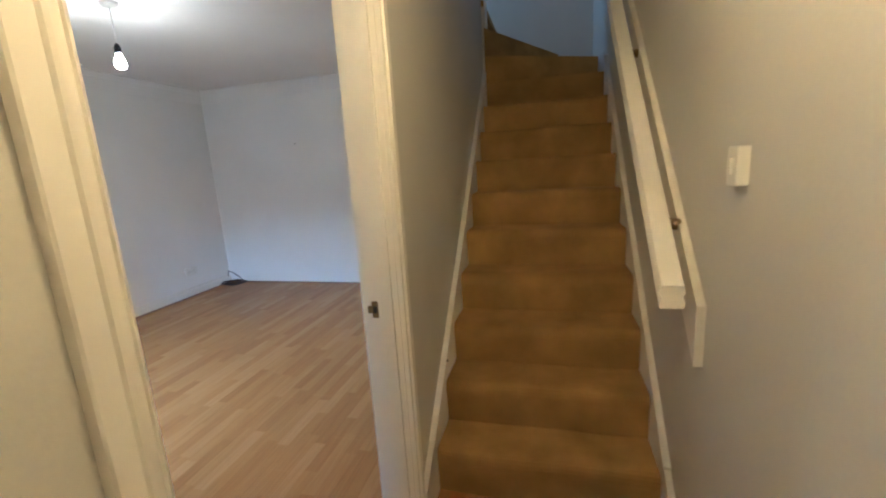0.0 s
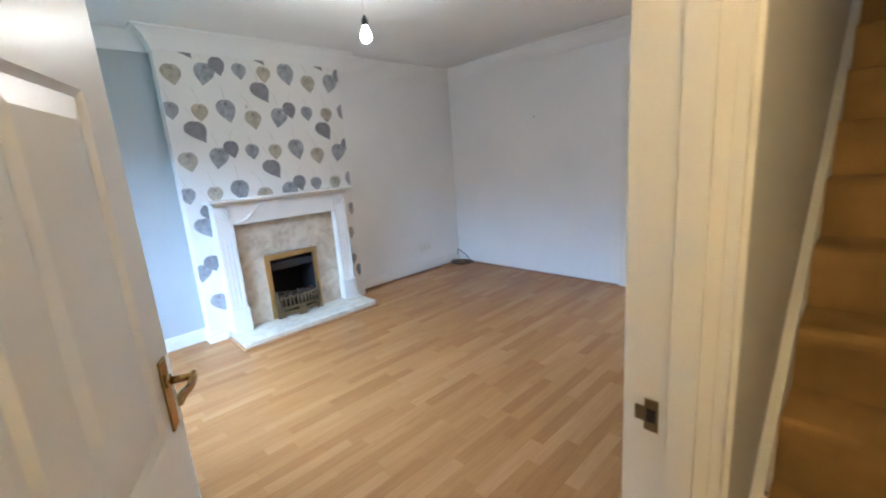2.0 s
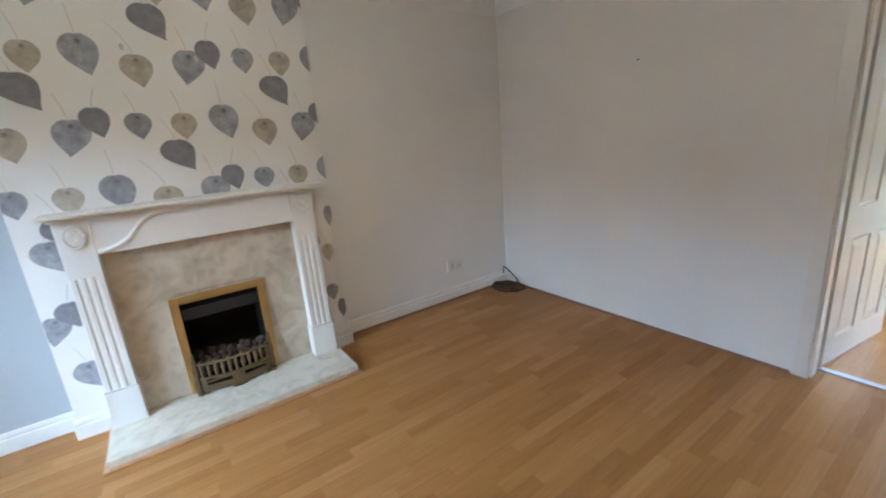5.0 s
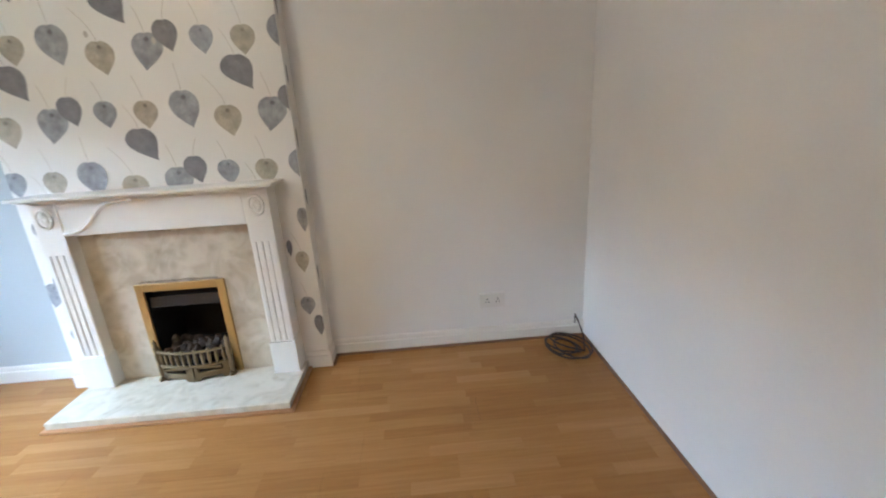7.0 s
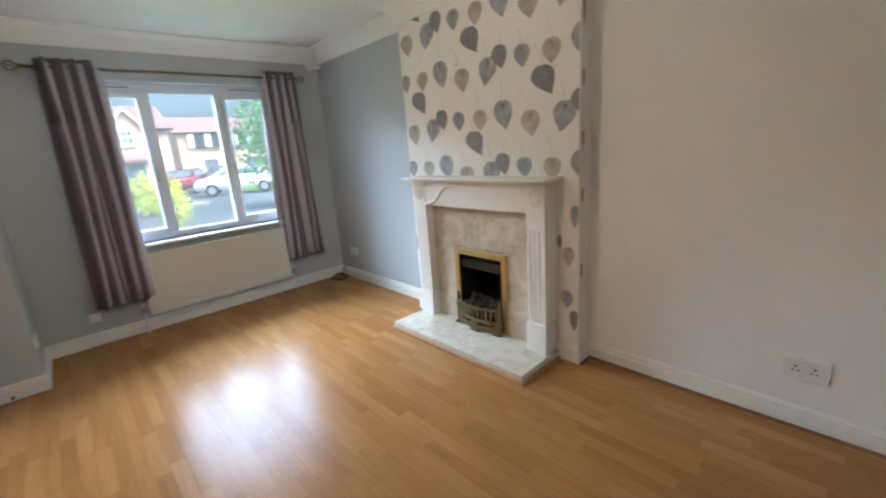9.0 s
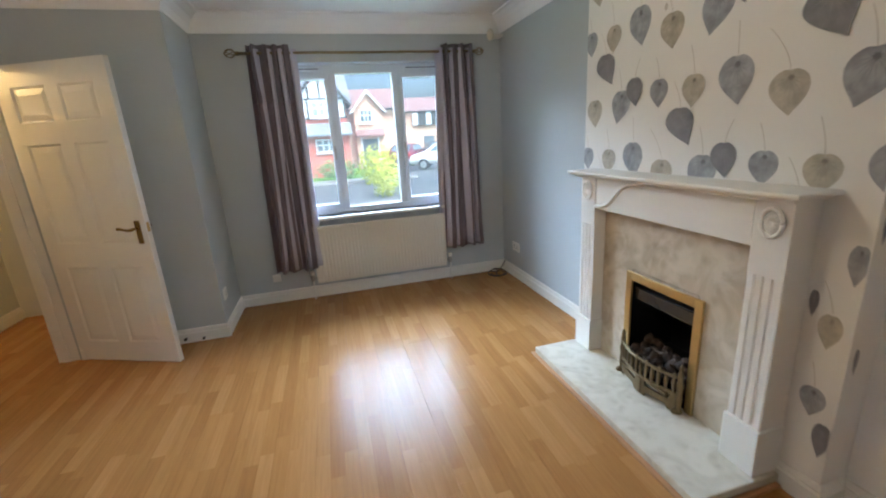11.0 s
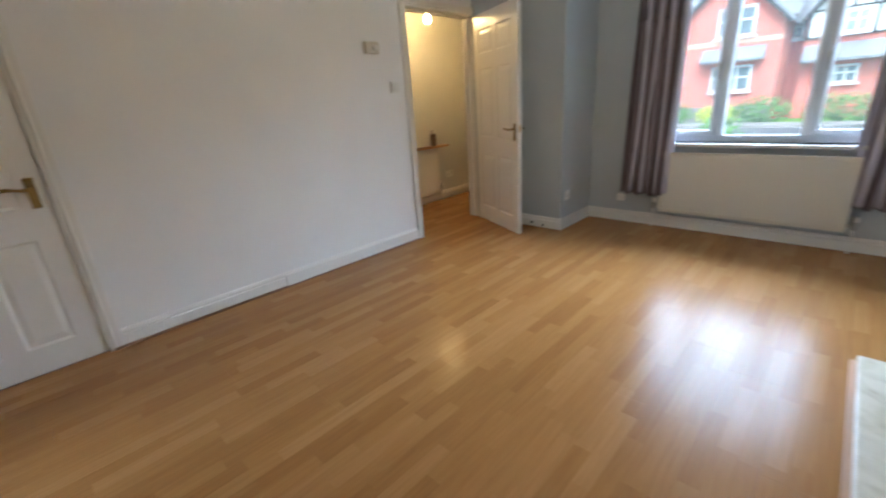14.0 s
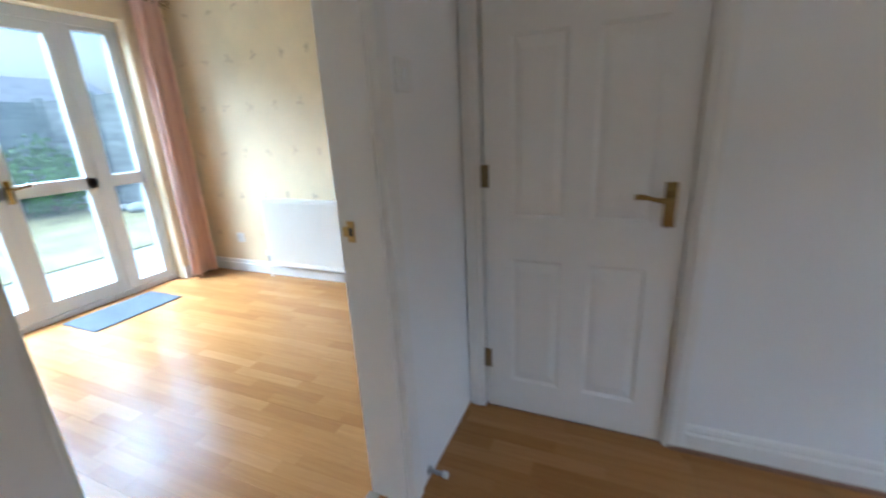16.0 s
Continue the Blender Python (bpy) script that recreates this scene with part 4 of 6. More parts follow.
# ---- radiators ----
def radiator(name, place, rz, width, height, label):
    """A ribbed panel radiator; faces -y before it is turned, origin at its bottom centre on the wall."""
    ob = thing(name, place, label, "radiator", rz=rz)
    w = width / 2
    n = max(8, round(width / 0.0335))
    prof = []
    for i in range(n):
        a, b = -w + 0.03 + (width - 0.06) * i / n, -w + 0.03 + (width - 0.06) * (i + 1) / n
        d = b - a
        prof += [(a, 0.0), (a + d * 0.15, 0.0045), (a + d * 0.6, 0.0045), (a + d * 0.75, 0.0)]
    prof = [(-w, 0.0)] + prof + [(w, 0.0), (w, -0.014), (-w, -0.014)]
    part("front_panel", prism(bmesh.new(), prof, lambda u, v, q: (u, -0.085 - v, 0.035 + q * (height - 0.07))), "radiator", ob)
    for z in (0.0, height - 0.0352):
        part("seam", boxes((-w, w, -0.09, -0.071, z, z + 0.0352), bevel=0.005), "radiator", ob)
    part("back_panel", boxes((-w + 0.01, w - 0.01, -0.04, -0.028, 0.01, height - 0.01), bevel=0.004), "radiator", ob)
    part("top_grille", boxes((-w, w, -0.071, -0.04, height - 0.022, height - 0.006)), "radiator", ob)
    for s in (-1, 1):
        part("side_cover", boxes((s * w - 0.004, s * w + 0.004, -0.088, -0.028, 0.03, height - 0.005), bevel=0.002), "radiator", ob)
        part("wall_bracket", boxes((s * w * 0.7 - 0.015, s * w * 0.7 + 0.015, -0.03, 0, 0.1, height - 0.1)), "radiator", ob)
        bm = tube(bmesh.new(), (s * w, -0.06, 0.045), (s * (w + 0.055), -0.06, 0.045), 0.012)
        tube(bm, (s * (w + 0.045), -0.06, 0.02), (s * (w + 0.045), -0.06, 0.085), 0.016, 12)
        valve = part("valve", bm, "steel", ob, "chrome radiator valve")
        part("valve_cap", tube(bmesh.new(), (s * (w + 0.045), -0.06, 0.08), (s * (w + 0.045), -0.06, 0.115), 0.02, 12), "plastic", valve)
        part("pipe", tube(bmesh.new(), (s * (w + 0.045), -0.06, -place[2]), (s * (w + 0.045), -0.06, 0.03), 0.0075), "gloss", ob)
    return ob


radiator("radiator", (-2.955, YW, 0.155), 180, 1.245, 0.53, "cream ribbed panel radiator under the front window")
radiator("radiator", (XH, 0.62, 0.12), 270, 0.56, 0.54, "cream panel radiator below the hall shelf")
radiator("radiator", (DIN_E, 6.42, 0.12), 270, 1.2, 0.58, "white panel radiator on the dining room wall")

shelf = thing("wall_shelf", (XH, 0.55, 0.69), "light oak shelf above the hall radiator", "shelf")
part("board", boxes((-0.13, 0, -0.37, 0.37, 0, 0.022), bevel=0.004), "oak", shelf)
for y in (-0.22, 0.22):
    part("bracket", boxes((-0.10, -0.001, y - 0.01, y + 0.01, -0.012, 0.0), (-0.012, 0, y - 0.01, y + 0.01, -0.02, -0.012)), "steel", shelf)
vase = thing("vase", (XH - 0.07, 0.40, 0.712), "dark brown vase with a pale top on the shelf", "vase")
part("body", lathe(bmesh.new(), (0, 0, 0), [(0.028, 0), (0.033, 0.01), (0.036, 0.06), (0.033, 0.13), (0.03, 0.15)]), "rattan", vase, smooth=True)
part("lid", lathe(bmesh.new(), (0, 0, 0.15), [(0.027, 0), (0.029, 0.01), (0.026, 0.035), (0.012, 0.045)]), "plastic", vase, "pale lid", smooth=True)


# ---- pendant lamps ----
def pendant(name, x, y, z, bulb, label):
    ob = thing(name, (x, y, TOP), label, "pendant lamp")
    part("ceiling_rose", lathe(bmesh.new(), (0, 0, -0.03), [(0.012, 0), (0.03, 0.004), (0.045, 0.018), (0.048, 0.03)]), "plastic", ob, smooth=True)
    part("cord", tube(bmesh.new(), (0, 0, z + 0.09 - TOP), (0, 0, -0.028), 0.003, 8), "plastic", ob)
    part("lamp_holder", lathe(bmesh.new(), (0, 0, z + 0.038 - TOP), [(0.017, 0), (0.019, 0.012), (0.019, 0.035), (0.012, 0.05), (0.005, 0.06)]), "hood", ob, "dark bayonet lamp holder", smooth=True)
    part("bulb", lathe(bmesh.new(), (0, 0, z - 0.05 - TOP), [(0.003, 0), (0.018, 0.005), (0.028, 0.02), (0.03, 0.035), (0.025, 0.055), (0.016, 0.075), (0.013, 0.088)]), bulb, ob, "glowing warm bulb", smooth=True)
    return ob


pendant("pendant_lamp", -2.54, 2.45, 2.10, "bulb", "bare glowing bulb on a cord from the ceiling")
pendant("pendant_lamp", -0.10, 0.76, 2.05, "bulb_hall", "bare warm bulb on a cord in the hall")


# ---- cables on the floor ----
def coil(name, x, y, turns, rx, ry, r, material, label, tail, seed):
    """A loosely thrown coil: each turn has a size, place and tilt of its own."""
    ob = thing(name, (x, y, 0), label, "cable")
    rnd = random.Random(seed)
    turn = [(rnd.uniform(0.50, 1.12), rnd.uniform(-0.42, 0.42), rnd.uniform(-0.36, 0.36), rnd.uniform(-0.6, 0.6) + math.pi, rnd.uniform(0.05, 0.75)) for _ in range(turns + 2)]
    pts = []
    for i in range(turns * 26):
        a, k, f = 2 * math.pi * i / 26, i // 26, (i % 26) / 26
        size, dx, dy, ph, tilt = (p + (q - p) * f for p, q in zip(turn[k], turn[k + 1]))
        lift = tilt * rx * (1 + math.sin(a + ph)) * 0.5
        pts.append((rx * (size * math.cos(a) + dx), ry * (size * math.sin(a) + dy), r + 0.9 * r * k + lift))
    pts += tail
    part("cord", rope(bmesh.new(), pts, r), material, ob, smooth=True)
    return ob


coil("cable_coil", -4.000, 4.635, 5, 0.165, 0.145, 0.0056, "cable", "loose coil of dark brown cable in the corner", [(0.06, 0.10, 0.05), (-0.04, 0.13, 0.10), (-0.13, 0.13, 0.15), (-0.185, 0.13, 0.17), (-0.205, 0.14, 0.10)], 7)
coil("cable_coil", -4.08, 0.28, 3, 0.095, 0.060, 0.005, "cable", "small coil of dark cable under the window", [(-0.03, -0.05, 0.03), (-0.09, -0.07, 0.07), (-0.135, -0.09, 0.12)], 3)

# ---- fireplace ----
FX = -3.99
hearth = thing("hearth", (FX, 2.445, 0), "pale polished marble hearth slab on thin wooden edging", "hearth")
part("underlay", boxes((XB + 0.017 - FX, 0.314, -0.638, 0.638, 0, 0.0135), bevel=0.003), "oak", hearth, "thin wooden edging under the slab")
part("slab", boxes((XB + 0.001 - FX, 0.295, -0.62, 0.62, 0.014, 0.052), bevel=0.005), "hearth", hearth)

fire = thing("fireplace_surround", (FX, 2.445, 0.052), "cream painted fire surround with fluted pilasters", "fireplace")
Z0 = 0.052
back = [(XB - FX, XB + 0.045 - FX, -0.465, -0.236, 0, 0.905), (XB - FX, XB + 0.045 - FX, 0.236, 0.465, 0, 0.905), (XB - FX, XB + 0.045 - FX, -0.236, 0.236, 0.58, 0.905)]
for s6 in back:
    part("back_panel", boxes(s6), "marble", fire, "mottled cream marble back panel")
for s in (-1, 1):
    c = s * 0.528
    w = 0.066
    # a shaft with three flutes cut into its face
    prof = [(-w, XB - FX), (-w, -0.004), (-w + 0.004, 0.0)]
    for f in (-0.033, 0.0, 0.033):
        prof += [(f - 0.009, 0.0), (f - 0.005, -0.0045), (f + 0.005, -0.0045), (f + 0.009, 0.0)]
    prof += [(w - 0.004, 0.0), (w, -0.004), (w, XB - FX)]
    p = part("pilaster", prism(bmesh.new(), prof, lambda u, v, q: (v, c + u, 0.2 + q * 0.60)), "gloss", fire)
    part("pilaster_head", boxes((XB - FX, 0.0015, c - w, c + w, 0.8, 1.075), bevel=0.002), "gloss", fire)
    part("plinth_block", boxes((XB - FX, 0.012, c - w - 0.008, c + w + 0.008, 0, 0.2), bevel=0.005), "gloss", fire)
    ro = part("rosette", ball(bmesh.new(), (0.004, c, 0.998), 0.010, 0.031, 0.043, 20, 12), "gloss", fire, "oval carved rosette", smooth=True)
    ring = [(0.008 + 0.004 * math.sin(0), c + 0.037 * math.cos(a), 0.998 + 0.050 * math.sin(a)) for a in np.linspace(0, 2 * math.pi, 29)]
    part("rosette_rim", rope(bmesh.new(), ring, 0.007, 8), "gloss", ro, smooth=True)
    petals = bmesh.new()
    for k in range(14):
        a = 2 * math.pi * k / 14
        pts = [(0.0135 - 0.004 * q * q, c + 0.027 * q * math.cos(a), 0.998 + 0.038 * q * math.sin(a)) for q in (0.25, 0.6, 1.0)]
        rope(petals, pts, 0.0035, 6)
    part("petals", petals, "gloss", ro, smooth=True)
part("frieze", boxes((XB - FX, -0.006, -0.462, 0.462, 0.9, 1.075)), "gloss", fire)
# the swept scroll beside the rosette
pts = [(0.0, -0.455, 0.915), (0.0, -0.41, 0.918), (0.0, -0.36, 0.935), (0.0, -0.32, 0.965), (0.0, -0.285, 1.005), (0.0, -0.245, 1.04), (0.0, -0.19, 1.062), (0.0, -0.09, 1.071)]
sm = []
for a, b in zip(pts, pts[1:]):
    sm += [tuple(a[i] + (b[i] - a[i]) * q / 4 for i in range(3)) for q in range(4)]
sc = rope(bmesh.new(), sm + [pts[-1]], 0.011, 8)
part("scroll", sc, "gloss", fire, "swept scroll moulding", smooth=True)
field = [(-0.455, 0.905)] + [(p[1], p[2] - 0.004) for p in pts[1:]] + [(0.455, 1.068), (0.455, 0.905)]
part("frieze_field", prism(bmesh.new(), field, lambda u, v, q: (-0.006 + q * 0.004, u, v)), "gloss", fire)
part("shelf_moulding", boxes((XB - FX, 0.028, -0.605, 0.605, 1.075, 1.088), (XB - FX, 0.05, -0.62, 0.62, 1.088, 1.096), bevel=0.003), "gloss", fire)
part("mantel_shelf", boxes((XB + 0.001 - FX, 0.078, -0.634, 0.648, 1.096, 1.113), bevel=0.006), "gloss", fire, "moulded cream mantel shelf")

gas = thing("gas_fire", (FX, 2.445, 0.052), "brass-framed coal-effect gas fire", "gas fire")
bx = XB + 0.045 - FX
fr = [(bx, bx + 0.014, -0.245, -0.202, 0.0, 0.585), (bx, bx + 0.014, 0.202, 0.245, 0.0, 0.585)]
for s6 in fr:
    part("frame_side", boxes(s6, bevel=0.004), "brass", gas, "polished brass frame")
part("frame_top", boxes((bx + 0.0005, bx + 0.0145, -0.202, 0.202, 0.54, 0.585), bevel=0.004), "brass", gas, "polished brass frame")
deep = XW - 0.12 - FX
fb = boxes((deep, bx, -0.212, -0.206, 0, 0.6), (deep, bx, 0.206, 0.212, 0, 0.6), (deep - 0.01, deep, -0.212, 0.212, 0, 0.6), (deep, bx, -0.206, 0.206, 0.594, 0.6), (deep, bx, -0.206, 0.206, 0, 0.006))
part("firebox", fb, "soot", gas, "black firebox lining")
part("hood", boxes((bx - 0.030, bx - 0.012, -0.203, 0.203, 0.435, 0.500), bevel=0.004), "hood", gas, "glossy black canopy plate")
slope_plate = prism(bmesh.new(), [(bx - 0.031, 0.496), (bx - 0.031, 0.486), (deep + 0.01, 0.575), (deep + 0.01, 0.588)], lambda u, v, q: (u, -0.203 + q * 0.406, v))
part("canopy_slope", slope_plate, "soot", gas)
bed = boxes((deep + 0.02, bx + 0.0, -0.195, 0.195, 0.006, 0.12), bevel=0.01)
part("burner_tray", bed, "soot", gas)
rnd = random.Random(5)
for k in range(34):
    bm = bmesh.new()
    bmesh.ops.create_icosphere(bm, subdivisions=2, radius=1)
    sx, sy, sz = (rnd.uniform(0.018, 0.034) for _ in range(3))
    row = k // 9
    c = (bx + 0.03 - row * 0.045 + rnd.uniform(-0.01, 0.01), -0.17 + (k % 9) * 0.0425 + rnd.uniform(-0.012, 0.012), 0.125 + row * 0.01 + rnd.uniform(0, 0.03))
    if row == 0:
        c = (bx + 0.015, c[1], 0.12 + rnd.uniform(0, 0.02))
    for v in bm.verts:
        d = noise.noise(v.co * 1.9 + Vector((k * 3.1, 0, 0)))
        v.co *= 1 + 0.35 * d
        v.co = Vector((v.co.x * sx + c[0], v.co.y * sy + c[1], v.co.z * sz + c[2]))
    part("coal", bm, "coal", gas, smooth=False)

fret = thing("fire_fret", (FX, 2.445, 0.052), "antique brass fret with upright bars before the coals", "fire fret")
bow = lambda y: bx + 0.045 + 0.05 * (1 - (y / 0.2) ** 2)
for z, r in ((0.185, 0.008), (0.098, 0.008), (0.088, 0.006)):
    part("cross_rail", rope(bmesh.new(), [(bow(y), y, z) for y in np.linspace(-0.2, 0.2, 17)], r, 8), "old_brass", fret, smooth=True)
for i in range(11):
    y = -0.175 + 0.035 * i
    bm = lathe(bmesh.new(), (bow(y), y, 0.098), [(0.005, 0), (0.009, 0.02), (0.011, 0.05), (0.007, 0.085)], 8)
    part("bar", bm, "old_brass", fret, smooth=True)
    if i % 2 == 0:
        part("finial", ball(bmesh.new(), (bow(y), y, 0.197), 0.008, u=8, v=6), "old_brass", fret, smooth=True)
for s in (-1, 1):
    y = s * 0.2
    bm = lathe(bmesh.new(), (bow(y), y, 0.0), [(0.018, 0), (0.02, 0.012), (0.011, 0.03), (0.017, 0.07), (0.012, 0.11), (0.018, 0.15), (0.011, 0.18), (0.015, 0.205), (0.009, 0.225), (0.011, 0.24), (0.002, 0.258)], 12)
    part("side_post", bm, "old_brass", fret, smooth=True)
    part("foot", ball(bmesh.new(), (bow(y) + 0.018, y, 0.014), 0.02, 0.016, 0.014, 10, 8), "old_brass", fret, smooth=True)
for s in (-1, 1):
    o = [(s * 0.01, 0.0), (s * 0.035, 0.0), (s * 0.045, 0.022), (s * 0.15, 0.022), (s * 0.16, 0.0), (s * 0.19, 0.0), (s * 0.19, 0.088), (s * 0.165, 0.088), (s * 0.16, 0.055), (s * 0.035, 0.055), (s * 0.03, 0.088), (s * 0.01, 0.088)]
    bm = prism(bmesh.new(), o, lambda u, v, q: (bow(u) - 0.006 + q * 0.012, u, v))
    box(bm, bow(s * 0.1) - 0.009, bow(s * 0.1) + 0.009, s * 0.033, s * 0.163, 0.076, 0.09)
    part("pierced_panel", bm, "old_brass", fret)
part("centre_foot", boxes((bow(0) - 0.008, bow(0) + 0.01, -0.012, 0.012, 0, 0.09), bevel=0.003), "old_brass", fret)


# ---- leaf wallpaper on the chimney breast ----
def leaf_outline(w, h, tip):
    """A heart-shaped leaf: two round lobes with a shallow notch on top, drawn to a point below; tip: how far the point lies to the side."""
    pts = []
    for i in range(40):
        a = 2 * math.pi * i / 40
        s, c = math.sin(a), math.cos(a)
        if c >= 0:
            x, z = 0.5 * w * s, 0.13 * h + 0.37 * h * c - 0.04 * h * max(0, 1 - abs(s) / 0.3)
        else:
            v = 1 - abs(math.asin(max(-1, min(1, s)))) / (math.pi / 2)
            x, z = 0.5 * w * math.copysign(math.cos(math.pi / 2 * v ** 1.05) * (1 - 0.22 * v ** 3), s), 0.13 * h - 0.63 * h * v
            x += tip * v ** 2
        pts.append((x, z))
    return pts


LAYER = iter(list(range(7)) * 60)


BR0, BR1 = 1.69, 3.19


def print_leaf(y, z, w, h, tip, tone, stem=0.12, bend=0.03):
    """One printed leaf with its stalk, the dark heart at the stalk and the veins that fan out from it."""
    lift = XB + 0.0012 + 0.0003 * next(LAYER) + (0.0022 if tone == "dark" else 0)
    hold = lambda a, b: (min(max(a, BR0 + 0.002), BR1 - 0.002), min(b, 2.283))
    bm = bmesh.new()
    vs = [bm.verts.new((lift, *hold(y + u, z + v))) for u, v in leaf_outline(w, h, tip)]
    bm.faces.new(vs)
    part("leaf_print", bm, "leaf_" + tone, breast)
    top = z + h * 0.40
    if stem and BR0 < y + bend < BR1 and BR0 < y < BR1:
        bm = bmesh.new()
        rows = []
        for q in np.linspace(0, 1, 7):
            yy, zz = y + bend * q ** 1.7, min(top + stem * q, 2.28)
            rows.append([bm.verts.new((XB + 0.0009, yy - 0.0016, zz)), bm.verts.new((XB + 0.0009, yy + 0.0016, zz))])
        for a, b in zip(rows, rows[1:]):
            bm.faces.new((a[0], a[1], b[1], b[0]))
        part("stem_print", bm, "leaf_stem", breast)
    bm = bmesh.new()
    heart = (y + 0.03 * w, z + 0.30 * h)
    ends = [(tip * 0.95, -0.46 * h)]
    for s in (-1, 1):
        ends += [(s * 0.20 * w + tip * 0.55, -0.28 * h), (s * 0.36 * w + tip * 0.2, -0.08 * h), (s * 0.43 * w, 0.10 * h), (s * 0.36 * w, 0.28 * h)]
    for u, v in ends:
        d = Vector((y + u - heart[0], z + v - heart[1])).normalized() * 0.0016
        q3 = [(heart[0] - d.y, heart[1] + d.x), (heart[0] + d.y, heart[1] - d.x), (y + u, z + v)]
        bm.faces.new([bm.verts.new((lift + 0.00014, *hold(a, b))) for a, b in q3])
    part("vein_print", bm, "vein_" + tone, breast)
    if tone != "dark" and BR0 < heart[0] - 0.02 and heart[0] + 0.02 < BR1 and heart[1] < 2.25:
        bm = bmesh.new()
        ring = [bm.verts.new((lift + 0.0002, heart[0] + (0.11 if k % 2 else 0.055) * w * math.sin(k * math.pi / 7), heart[1] + 0.012 * h + (0.085 if k % 2 else 0.045) * h * math.cos(k * math.pi / 7))) for k in range(14)]
        bm.faces.new(ring)
        part("heart_print", bm, "heart_" + tone, breast)


MOTIF = [(2.02, -0.022, 0.147, 0.173, -0.030, "grey", 0.13, -0.03), (2.117, 0.043, 0.118, 0.145, 0.020, "dark", 0.10, 0.03), (2.284, 0.019, 0.113, 0.133, 0.005, "grey", 0.11, -0.03),
         (2.482, 0.009, 0.119, 0.139, -0.002, "tan", 0.13, -0.03), (2.424, -0.136, 0.157, 0.167, 0.066, "dark", 0.13, -0.05), (2.676, 0.025, 0.147, 0.186, 0.024, "grey", 0.14, -0.01), (2.880, -0.042, 0.137, 0.157, 0.012, "tan", 0.16, -0.09)]
for n in range(4):
    for shift in (-1.09, 0.0, 1.09):
        for dy, dz, w, h, tip, tone, stem, bend in MOTIF:
            y = dy - 0.010 + shift + (0.545 if n % 2 else 0.0)
            if BR0 - 0.05 < y < BR1 + 0.05 and 2.161 - 0.321 * n + dz - h / 2 < 2.27:
                print_leaf(y, 2.161 - 0.321 * n + dz, w, h, tip, tone, stem, bend)
for y in (1.87, 2.42, 2.96):
    # the tips of the next row up, cut off by the coving
    bm = bmesh.new()
    bm.faces.new([bm.verts.new((XB + 0.0016, y + u, v)) for u, v in ((0.075, 2.245), (0.065, 2.283), (-0.02, 2.283))])
    part("leaf_print", bm, "leaf_dark", breast)
for y, z in ((2.285, 1.905), (2.592, 1.862)):
    bm = bmesh.new()
    bmesh.ops.create_circle(bm, cap_ends=True, segments=10, radius=1, matrix=Matrix.Translation((XB + 0.0035, y, z)) @ Matrix.Rotation(math.pi / 2, 4, "Y") @ Matrix.Diagonal((0.016, 0.010, 1, 1)))
    part("seed_print", bm, "leaf_stem", breast)
for row in ((1.795, 0.955, 0.135, 0.165, 0.05, "grey", 0.1, 0.02), (1.805, 0.66, 0.125, 0.14, 0.02, "dark", 0.1, 0.02), (1.735, 0.595, 0.12, 0.15, -0.03, "grey", 0, 0), (1.80, 0.325, 0.13, 0.16, 0.04, "grey", 0.1, -0.03),
            (3.125, 0.685, 0.075, 0.13, 0.0, "tan", 0.12, -0.04), (3.115, 0.41, 0.085, 0.12, 0.0, "grey", 0.1, -0.02), (3.165, 0.28, 0.06, 0.14, 0.0, "dark", 0, 0), (3.165, 0.93, 0.06, 0.14, 0.0, "grey", 0, 0), (3.065, 0.77, 0.03, 0.1, 0, "dark", 0, 0)):
    print_leaf(*row)
for z, h in ((2.0, 0.13), (1.68, 0.10), (1.36, 0.12), (1.05, 0.10), (0.6, 0.1)):
    bm = bmesh.new()
    vs = [bm.verts.new((-4.145 + u * 0.28, 3.1912, z + v)) for u, v in leaf_outline(0.08, h, 0.004)]
    bm.faces.new(vs)
    part("leaf_print", bm, "leaf_dark", breast)


